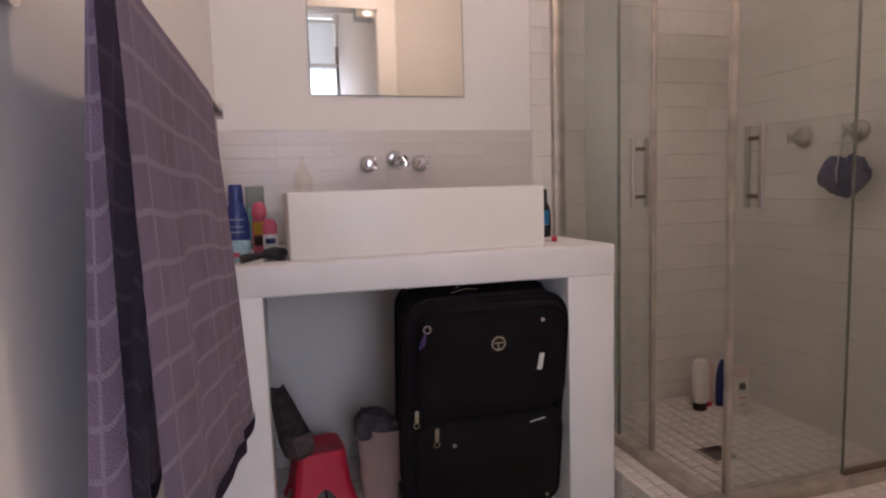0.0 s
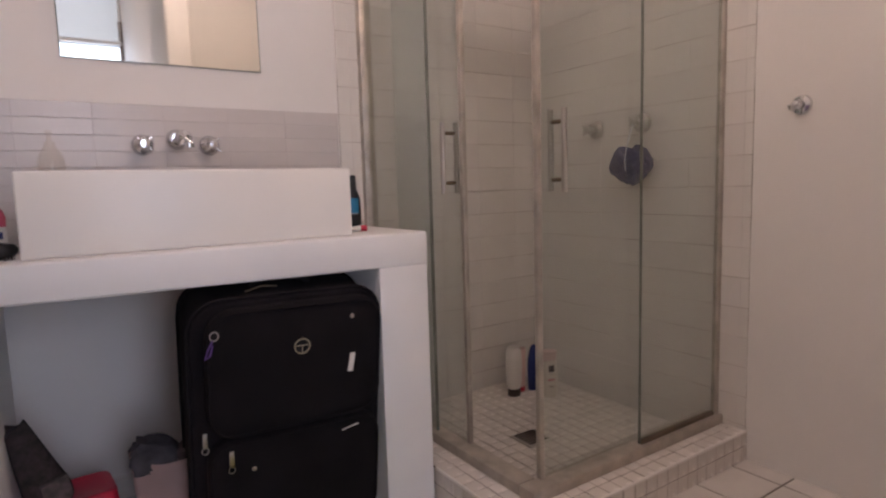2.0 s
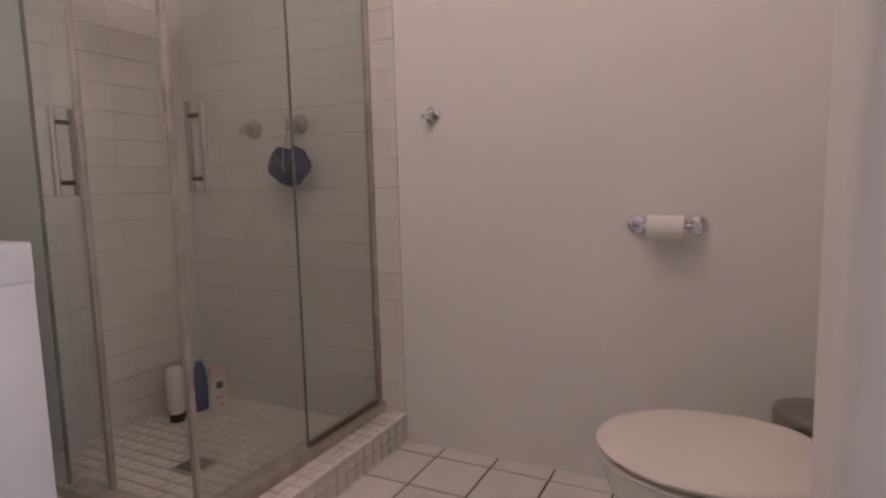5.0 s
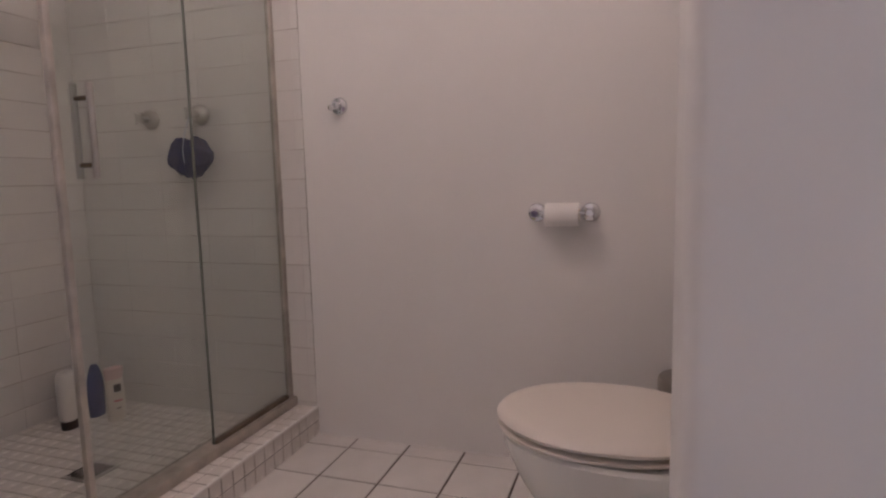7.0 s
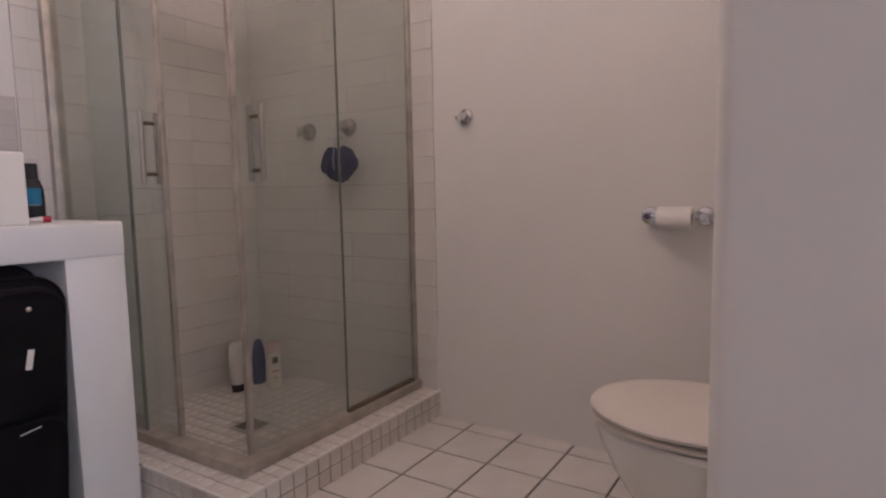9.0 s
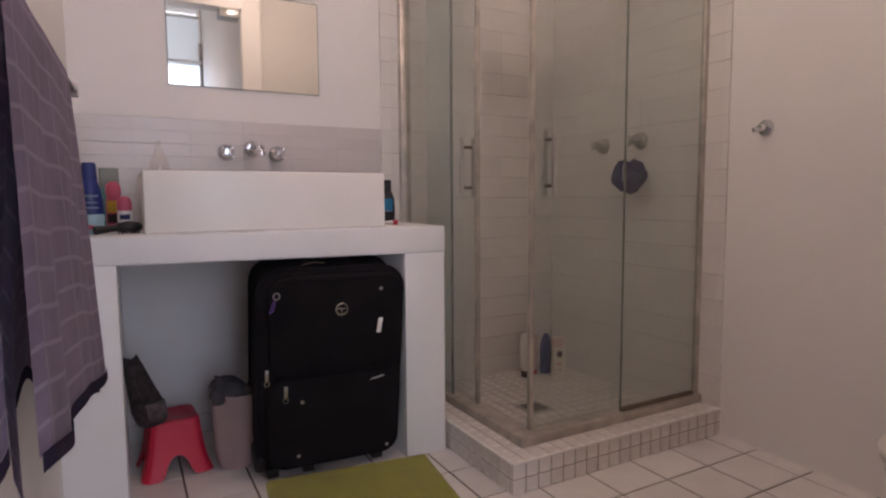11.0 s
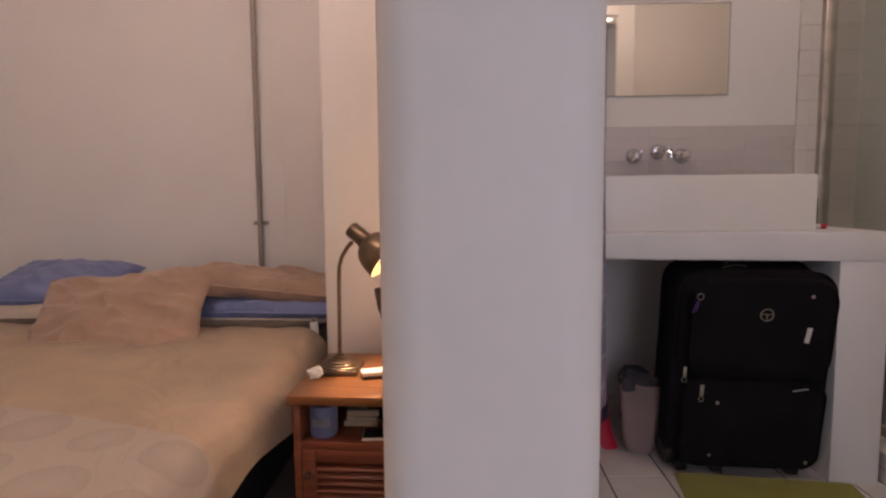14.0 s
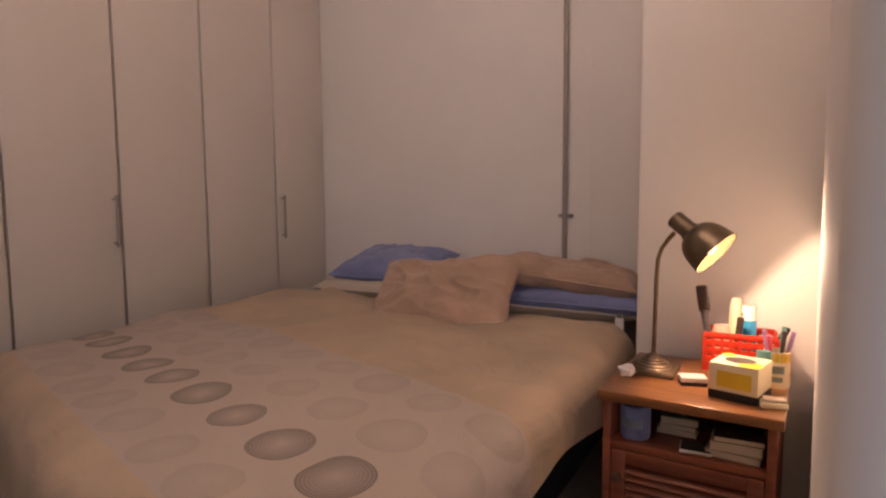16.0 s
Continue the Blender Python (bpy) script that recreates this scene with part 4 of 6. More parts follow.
def towel():
    t = thing("towel", I4, "mauve checked terry towel draped over the rail", "towel")
    xr, zr = -0.066, 1.256

    def over(s, side):
        # the bend over the rail: (sideways, height) for the first few centimetres
        k = min(1, s / 0.04)
        return side * 0.010 * math.sin(k * math.pi / 2), zr + 0.010 * math.cos(k * math.pi / 2) + 0.001

    def front(u, v):
        # u along the rail from the near edge, v down
        s = v
        ox, oz = over(s, 1)
        edge = max(0.0, 1 - u / 0.05)          # the near hem turns in towards the wall
        y = 0.45 + u * (0.75 + 0.09 * s) + 0.03 * edge * s
        wav = (math.sin(u * 13.0) * 0.6 + math.sin(u * 27 + s * 2.0) * 0.3) * min(1, u * 6)
        low = 0.645 + 0.11 * u + 0.014 * math.sin(u * 9) + 0.02 * edge
        x = xr + ox + 0.026 * (y - 0.5) + (0.014 + 0.022 * u) * s ** 1.1 + 0.012 * wav * min(1, s * 2.0) - 0.012 * edge * s
        return Vector((x, y, oz - max(0, s - 0.01) * low))

    def back(u, v):
        s = v
        ox, oz = over(s, -1)
        wav = (math.sin(u * 9.0) * 0.5 + math.sin(u * 17 + s * 2.5) * 0.3) * min(1, u * 5)
        if u < 0.1:
            # a strip along the near edge stands across the rail
            k = u / 0.1
            w = 0.003 + 0.036 * s ** 0.8
            x = xr + ox - 0.052 * s ** 0.8 + w * (1 - k) + 0.006 * math.sin(k * 3.1) * s
            y = 0.452 + 0.035 * (1 - k) * s
        else:
            k = (u - 0.1) / 0.9
            x = xr + ox - 0.052 * s ** 0.8 + 0.010 * wav * min(1, s * 2)
            y = 0.452 + k * 0.74
        low = 0.635 + 0.04 * math.sin(u * 14 + 0.6) ** 2
        return Vector((max(x + 0.026 * (y - 0.5), -0.150), y, oz - max(0, s - 0.01) * low))

    def fold(u, v):
        # a loose tail of cloth between the two hanging halves, ending in a point
        s = v
        x = xr - 0.030 * s + 0.020 * (u - 0.5) * (1 - 0.75 * s) + 0.006 * math.sin(s * 7)
        y = 0.56 + 0.05 * math.sin(u * 3.1) - 0.02 * s
        return Vector((x, y, zr - 0.05 - s * (0.735 - 0.16 * abs(u - 0.5))))
    part("front_half", cloth_sheet(front, 80, 60, 0.86, 0.76), TOWEL, t)
    part("back_half", cloth_sheet(back, 50, 44, 0.82, 0.78), TOWEL, t)
    part("loose_tail", cloth_sheet(fold, 14, 44, 0.08, 0.7), TOWEL, t)
    bm = B()
    bm_grid(bm, 60, 2, lambda u, v: front(u, 1.0) + Vector((0.0035, 0, 0.006 - 0.028 * v)))
    bmesh.ops.solidify(bm, geom=bm.faces[:], thickness=0.007)
    part("hem", bm, TOWELB, t, "dark woven hem")
    bm = B()
    bm_grid(bm, 40, 2, lambda u, v: back(u, 1.0) + Vector((0.001, 0, 0.006 - 0.026 * v)))
    bmesh.ops.solidify(bm, geom=bm.faces[:], thickness=0.007)
    part("hem", bm, TOWELB, t, "dark woven hem")
    return t


towel()

# ---- bath mat ----
bm = B()


def mat_fn(u, v):
    x, y = (u - 0.5) * 0.57, (v - 0.5) * 0.80
    e = min(u, 1 - u, v * 1.4, (1 - v) * 1.4)
    h = 0.016 * min(1, e / 0.035) ** 0.5 if e > 0 else 0
    return Vector((x, y, h + 0.0025 * noise.noise(Vector((x * 60, y * 60, 0))) * (e > 0.02)))


bm_grid(bm, 70, 90, mat_fn)
mt = thing("bath_mat", pose(0.668, 1.045, 0.001, 0, 0, -7.5), "lime green shaggy bath mat on the tiles", "mat")
part("tufted_top", bm, GREENMAT, mt)
part("backing", bm_box(B(), -0.283, -0.398, 0.0, 0.283, 0.398, 0.004, 0.0015), GREENMAT, mt)

# ---- shower ----
KX, KY, KZ = 1.11, 1.0, 0.105    # outer corner and height of the kerb
SX, SY, SZ = 1.275, 1.155, 0.04  # inside of the kerb and the tray's level
bm = B()
bm_box(bm, KX + 0.003, KY + 0.003, -0.02, XR + 0.01, SY, KZ - 0.003)
bm_box(bm, KX + 0.003, SY - 0.001, -0.02, SX, YB + 0.01, KZ - 0.003)
KERB = struct("shower_kerb", bm, MGROUT, "low kerb faced with small white mosaic tiles", "kerb", False)
TRAY = struct("shower_floor", bm_box(B(), SX, SY, -0.02, XR + 0.01, YB + 0.01, SZ - 0.003), MGROUT, "shower floor of small square white mosaic tiles", "floor", False)
part("kerb_trim", bm_box(B(), KX - 0.004, KY - 0.004, KZ - 0.004, XR, KY + 0.004, KZ + 0.004, 0.002), WHITEP, KERB, "thin white edge trim")
part("kerb_trim", bm_box(B(), KX - 0.004, KY + 0.004, KZ - 0.004, KX + 0.004, 1.43, KZ + 0.004, 0.002), WHITEP, KERB, "thin white edge trim")


def shower_screen():
    t = thing("shower_enclosure", pose(0, 0, 0), "corner shower enclosure with sliding clear glass doors", "shower")
    top = 2.1
    for z0, z1, nm in ((KZ, KZ + 0.034, "bottom_rail"), (top, top + 0.04, "top_rail")):
        part(nm, bm_box(B(), 1.205, 1.085, z0, XR, 1.15, z1, 0.003), ALU, t)
        part(nm, bm_box(B(), 1.205, 1.152, z0, 1.27, YB, z1, 0.003), ALU, t)
    zb = KZ + 0.034
    # posts on the walls
    part("wall_post", bm_box(B(), 1.205, YB - 0.035, zb, 1.255, YB, top, 0.004), ALU, t)
    part("wall_post", bm_box(B(), XR - 0.028, 1.102, zb, XR, 1.122, top, 0.004), ALU, t)
    # fixed panes
    p = part("fixed_pane", bm_box(B(), 1.685, 1.108, zb - 0.01, XR - 0.03, 1.114, top + 0.01), GLASS, t)
    part("pane_edge", bm_box(B(), 1.6815, 1.107, zb, 1.6855, 1.115, top, 0.001), SEAL, p, "dark glass edge seal")
    part("pane_foot", bm_box(B(), 1.685, 1.102, zb - 0.002, XR - 0.035, 1.12, zb + 0.012, 0.002), BEAD, p, "brown bottom bead")
    p = part("fixed_pane", bm_box(B(), 1.226, 1.60, zb - 0.01, 1.232, YB - 0.03, top + 0.01), GLASS, t)
    part("pane_edge", bm_box(B(), 1.224, 1.594, zb, 1.234, 1.600, top, 0.001), SEAL, p, "dark glass edge seal")
    # sliding doors with a metal leading edge
    d = part("door", bm_box(B(), 1.285, 1.132, zb + 0.004, 1.71, 1.138, top), GLASS, t, "clear glass sliding door")
    part("leading_edge", bm_box(B(), 1.268, 1.126, zb + 0.002, 1.286, 1.144, top, 0.004), ALU, d, "aged aluminium edge")
    for yy in (1.109, 1.161):
        part("handle", bm_cyl(B(), (1.353, yy, 0.957), (1.353, yy, 1.183), 0.0085, seg=16), HSTEEL, d, "steel bar handle")
    for z in (0.99, 1.148):
        part("handle_stud", bm_cyl(B(), (1.353, 1.109, z), (1.353, 1.161, z), 0.006, seg=12), BRONZE, d)
    d = part("door", bm_box(B(), 1.252, 1.452, zb + 0.004, 1.258, 1.86, top), GLASS, t, "clear glass sliding door")
    part("leading_edge", bm_box(B(), 1.246, 1.436, zb + 0.002, 1.264, 1.453, top, 0.004), ALU, d, "aged aluminium edge")
    for xx in (1.229, 1.281):
        part("handle", bm_cyl(B(), (xx, 1.517, 0.957), (xx, 1.517, 1.183), 0.0085, seg=16), HSTEEL, d, "steel bar handle")
    for z in (0.99, 1.148):
        part("handle_stud", bm_cyl(B(), (1.229, 1.517, z), (1.281, 1.517, z), 0.006, seg=12), BRONZE, d)
    return t


shower_screen()
dr = thing("shower_drain", pose(1.59, 1.515, SZ), "square steel floor drain with slots", "drain")
part("frame", bm_box(B(), -0.058, -0.058, -0.004, 0.058, 0.058, 0.0035, 0.001), STEEL, dr)
for i in range(6):
    part("slot", bm_box(B(), -0.046, -0.043 + i * 0.0165, 0.002, 0.046, -0.034 + i * 0.0165, 0.0042), DARKBR, dr)
# shower valves on the side wall
for y, z in ((1.666, 1.194), (1.433, 1.20)):
    wall_tap(pose(XR - 0.008, y, z, 0, 0, -90), 1, "shower_tap", "dull chrome shower tap with a round rosette", 1.12, HSTEEL)


def loofah():
    t = thing("bath_puff", pose(XR - 0.085, 1.43, 1.045), "dark navy nylon bath puff hanging from the tap", "sponge")
    bm = B()
    bmesh.ops.create_uvsphere(bm, u_segments=56, v_segments=40, radius=1.0)
    for v in bm.verts:
        p = v.co.copy()
        k = 1 + 0.13 * noise.noise(p * 2.2) + 0.10 * noise.noise(p * 6.5) + 0.06 * noise.noise(p * 16)
        z = p.z
        w = 1.0 if z > 0 else 1.0 - 0.42 * z * z
        lobe = 0.012 * math.cos(p.y * 7.0) if z > 0 else -0.010 * (1 - abs(p.y)) * z * z
        flat = 0.062 if z > 0 else 0.088
        v.co = Vector((p.x * 0.045 * k, p.y * 0.092 * w * k, z * flat * k - lobe * abs(z)))
    part("puff", bm, NAVYN, t)
    part("cord", bm_tube(B(), [(-0.046, -0.012, -0.03), (-0.05, -0.012, 0.02), (-0.036, -0.011, 0.07), (-0.01, -0.007, 0.12), (0.012, -0.004, 0.158)], 0.002, 6), INK, t, "pale hanging cord")
    return t


loofah()
bottle("shower_bottle", pose(1.835, 1.90, SZ, 0, 0, 25), [(0, 0), (0.034, 0), (0.035, 0.034), (0, 0.034)], DARKBR, "white shampoo bottle standing on its dark cap",
       caps=[("flask", [(0, 0.034), (0.034, 0.034), (0.041, 0.06), (0.043, 0.15), (0.040, 0.20), (0.030, 0.218), (0, 0.22)], WHITEP)], bars=[(0.12, 0.35, 0.07, GREYP)], squash=0.8)
bottle("shower_bottle", pose(1.893, 1.915, SZ, 0, 0, 10), [(0, 0), (0.02, 0), (0.022, 0.02), (0.021, 0.022), (0, 0.022)], RED, "slim pink tube standing on its cap",
       caps=[("flask", [(0, 0.022), (0.021, 0.022), (0.025, 0.1), (0.026, 0.19), (0.025, 0.2), (0, 0.2)], PINKF)], squash=0.5)
bottle("shower_bottle", pose(1.955, 1.90, SZ), [(0, 0), (0.030, 0), (0.033, 0.006), (0.036, 0.09), (0.033, 0.15), (0.022, 0.19), (0.012, 0.208), (0, 0.21)], BLUEP, "navy blue shower gel bottle", squash=0.6)
bottle("shower_bottle", pose(1.945, 1.79, SZ, 0, 0, -15), [(0, 0), (0.031, 0), (0.034, 0.005), (0.035, 0.10), (0.032, 0.165), (0, 0.165)], CREAMP, "cream conditioner bottle with a brown printed patch",
       caps=[("cap", [(0, 0.165), (0.032, 0.165), (0.036, 0.196), (0.035, 0.208), (0, 0.210)], PINKF)], bars=[(0.13, 0.4, 0.03, DARKBR), (0.08, 0.5, 0.006, PINKP), (0.05, 0.3, 0.004, DARKBR)], squash=0.6)

# the bathroom fixture hangs out of view, its form is assumed
cl = thing("ceiling_light", pose(1.0, 0.6, 2.62), "unseen, assumed hanging white glass ceiling light, switched on", "ceiling light")
part("cord", bm_cyl(B(), (0, 0, 0), (0, 0, H - 2.62), 0.006, seg=10), WHITEP, cl)
part("base", bm_lathe(B(), [(0, -0.03), (0.13, -0.03), (0.135, -0.025), (0.135, 0.0), (0, 0.0)]), WHITEP, cl)
gb = part("diffuser", bm_lathe(B(), [(0, -0.12), (0.05, -0.115), (0.09, -0.095), (0.115, -0.06), (0.12, -0.03), (0, -0.03)]), emit_mat("lit_opal_glass", (1.0, 0.85, 0.7), 3.0), cl, "glowing opal glass")
# made-up bedroom fixture around the added bulb
copy_thing(cl, pose(-1.05, 0.25, 2.62))

# ---- toilet corner ----


def toilet():
    t = thing("toilet", pose(1.545, 0.175, 0.0), "white ceramic toilet with its lid closed", "toilet")

    def ring(z, sx, y0, y1, n=40):
        # rounded front at y1, squarer back at y0
        c, ry = (y0 + y1) / 2, (y1 - y0) / 2
        out = []
        for i in range(n):
            a = 2 * math.pi * i / n
            s, co = math.sin(a), math.cos(a)
            px = 0.88 if s < 0 else 1.0
            out.append(Vector((sx * math.copysign(abs(co) ** px, co), c + ry * math.copysign(abs(s) ** (0.75 if s < 0 else 1.0), s), z)))
        return out

    def loft(rows):
        bm = B()
        rr = [[bm.verts.new(v) for v in ring(*r)] for r in rows]
        for a, b in zip(rr, rr[1:]):
            for i in range(len(a)):
                bm.faces.new((a[i], a[(i + 1) % len(a)], b[(i + 1) % len(a)], b[i]))
        bm.faces.new(rr[0][::-1])
        bm.faces.new(rr[-1])
        return bm
    part("bowl", loft([(0.0, 0.10, -0.50, -0.15), (0.02, 0.105, -0.50, -0.14), (0.10, 0.10, -0.52, -0.14), (0.18, 0.12, -0.54, -0.10), (0.26, 0.155, -0.55, -0.05), (0.33, 0.178, -0.55, -0.018), (0.370, 0.184, -0.55, -0.008), (0.379, 0.178, -0.55, -0.014)]), CERAMIC, t)
    part("seat", loft([(0.386, 0.176, -0.44, -0.010), (0.388, 0.186, -0.45, -0.002), (0.394, 0.188, -0.45, 0.0), (0.398, 0.180, -0.445, -0.008)]), LIDP, t)
    part("lid", loft([(0.405, 0.178, -0.44, -0.008), (0.407, 0.188, -0.45, 0.0), (0.414, 0.190, -0.452, 0.002), (0.422, 0.183, -0.446, -0.005), (0.427, 0.160, -0.43, -0.03), (0.429, 0.09, -0.36, -0.10)]), LIDP, t)
    for x in (-0.07, 0.07):
        part("hinge", bm_cyl(B(), (x - 0.02, -0.465, 0.405), (x + 0.02, -0.465, 0.405), 0.012, seg=14), CHROME, t)
    part("back_box", bm_box(B(), -0.175, -0.595, 0.0, 0.175, -0.54, 0.40, 0.02, 3), CERAMIC, t)
    return t


toilet()


def waste_bin():
    t = thing("waste_bin", pose(1.965, -0.275, 0.0), "small brushed steel pedal bin beside the toilet", "bin")
    part("body", bm_lathe(B(), [(0, 0.0), (0.088, 0.0), (0.09, 0.004), (0.09, 0.325), (0, 0.325)], seg=40), STEEL, t)
    part("base_ring", bm_lathe(B(), [(0.0, -0.0), (0.092, 0.0), (0.093, 0.018), (0.09, 0.02), (0, 0.02)], seg=40), BLACKP, t)
    part("lid", bm_lathe(B(), [(0.0, 0.327), (0.09, 0.327), (0.092, 0.332), (0.092, 0.366), (0.088, 0.374), (0.06, 0.380), (0, 0.384)], seg=40), DSTEEL, t)
    for a, w, h in ((150, 0.012, 0.020), (185, 0.022, 0.026), (225, 0.012, 0.018), (255, 0.010, 0.014)):
        bm = bm_box(B(), -w / 2, -0.0012, -h / 2, w / 2, 0.0012, h / 2, 0.0006)
        bmesh.ops.transform(bm, matrix=pose(0, 0, 0.312, 0, 0, a + 90) @ Matrix.Translation((0, -0.0905, 0)), verts=bm.verts)
        part("print", bm, DARKBR, t)
    part("hinge_block", bm_box(B(), -0.105, 0.03, 0.318, -0.082, 0.06, 0.35, 0.003), BLACKP, t)
    part("pedal", bm_box(B(), -0.12, -0.02, 0.008, -0.085, 0.02, 0.018, 0.003), STEEL, t)
    return t


waste_bin()


def rose(t, y, z, r, out):
    m = Matrix.Translation((0, y, z)) @ Matrix.Rotation(radians(-90), 4, 'Y')
    p = part("rosette", bm_lathe(B(), [(0, 0), (r, 0), (r * 1.02, 0.004), (r * 0.9, 0.011), (r * 0.55, 0.014), (0, 0.014)], m=m), CHROME, t)
    part("arm", bm_lathe(B(), [(0, 0.012), (0.010, 0.012), (0.010, out), (0.013, out + 0.002), (0.013, out + 0.018), (0.010, out + 0.022), (0, out + 0.022)], m=m), CHROME, p)


tp = thing("toilet_roll_holder", pose(XR, 0.094, 0.826), "chrome wall holder for a toilet roll", "holder")
rose(tp, 0.082, 0, 0.029, 0.04)
rose(tp, -0.082, 0, 0.029, 0.04)
part("bar", bm_cyl(B(), (-0.052, -0.082, 0), (-0.052, 0.082, 0), 0.0065, seg=14), CHROME, tp)
rl = thing("toilet_roll", pose(XR - 0.058, 0.092, 0.822), "nearly used white toilet roll on its holder", "toilet roll")
m90 = Matrix.Rotation(radians(90), 4, 'X')
part("paper", bm_lathe(B(), [(0.021, -0.05), (0.034, -0.05), (0.035, -0.048), (0.035, 0.048), (0.034, 0.05), (0.021, 0.05), (0.021, -0.05)], m=m90), PAPER, rl)
part("core", bm_lathe(B(), [(0.0185, -0.0495), (0.021, -0.0495), (0.021, 0.0495), (0.0185, 0.0495), (0.0185, -0.0495)], m=m90), CARD, rl)
hk = thing("robe_hook", pose(XR, 0.858, 1.196), "small round chrome robe hook on the wall", "hook")
rose(hk, 0, 0, 0.03, 0.02)
part("hook", bm_tube(B(), [(-0.02, 0, 0), (-0.04, 0.002, -0.004), (-0.052, 0.004, -0.016), (-0.06, 0.005, -0.014), (-0.066, 0.005, -0.002)], 0.0065, 12), CHROME, hk)

# ---- bedroom: wardrobe ----


def wardrobe_unit(y0, y1, handle):
    t = thing("wardrobe", pose(XW, (y0 + y1) / 2, 0), "tall white wardrobe unit with a flat door", "wardrobe", "wardrobe units along the wall")
    w = (y1 - y0) / 2
    part("body", bm_box(B(), -0.60, -w + 0.001, 0.0, -0.022, w - 0.001, 2.42), SHADOWGAP, t, "body in the shade tone of the door gaps")
    d = part("door", bm_box(B(), -0.02, -w + 0.0055, 0.08, 0.0, w - 0.0055, 2.41, 0.002), WARDROBE, t)
    part("plinth", bm_box(B(), -0.05, -w + 0.002, 0.0, -0.03, w - 0.002, 0.078), WARDROBE, t)
    if handle:
        yh = handle * (w - 0.035)
        for z in (0.765, 0.955):
            part("handle_foot", bm_cyl(B(), (-0.001, yh, z), (0.026, yh, z), 0.005, seg=10), STEEL, d)
        part("handle", bm_cyl(B(), (0.026, yh, 0.75), (0.026, yh, 0.97), 0.006, seg=12), DSTEEL, d, "slim steel bar handle")
    return t


ys = [YB - 0.002, 1.686, 1.266, 0.868, 0.47, 0.07, -0.33, -0.73, -1.13]
for i in range(8):
    wardrobe_unit(ys[i + 1], ys[i], {0: -1, 2: -1, 4: -1}.get(i, 0) if i != 2 else 0)
# the pair of handles seen on two of the doors
hx = thing("door_handle", pose(XW, 0.838, 0), "slim steel bar handle on the wardrobe door", "handle")
for z in (0.785, 0.955):
    part("foot", bm_cyl(B(), (-0.001, 0, z), (0.026, 0, z), 0.005, seg=10), STEEL, hx)
part("bar", bm_cyl(B(), (0.026, 0, 0.77), (0.026, 0, 0.97), 0.006, seg=12), DSTEEL, hx)

# pipe on the head wall
pp = thing("heating_pipe", pose(-1.194, YB - 0.028, 0), "thin grey painted pipe running up the wall", "pipe")
part("pipe", bm_cyl(B(), (0, 0, 0.0), (0, 0, H), 0.0112, seg=18), PIPEM, pp)
for z in (0.865, 1.9):
    c = part("clip", bm_cyl(B(), (0, 0, z - 0.008), (0, 0, z + 0.008), 0.019, seg=18), PIPEM, pp)
    part("clip_plate", bm_box(B(), -0.03, 0.002, z - 0.008, 0.03, 0.03, z + 0.008, 0.002), PIPEM, c)

# ---- bed ----
BX0, BX1 = -2.36, -0.83


def foot(x):
    return 0.03 + 0.283 * (-1.209 - x)


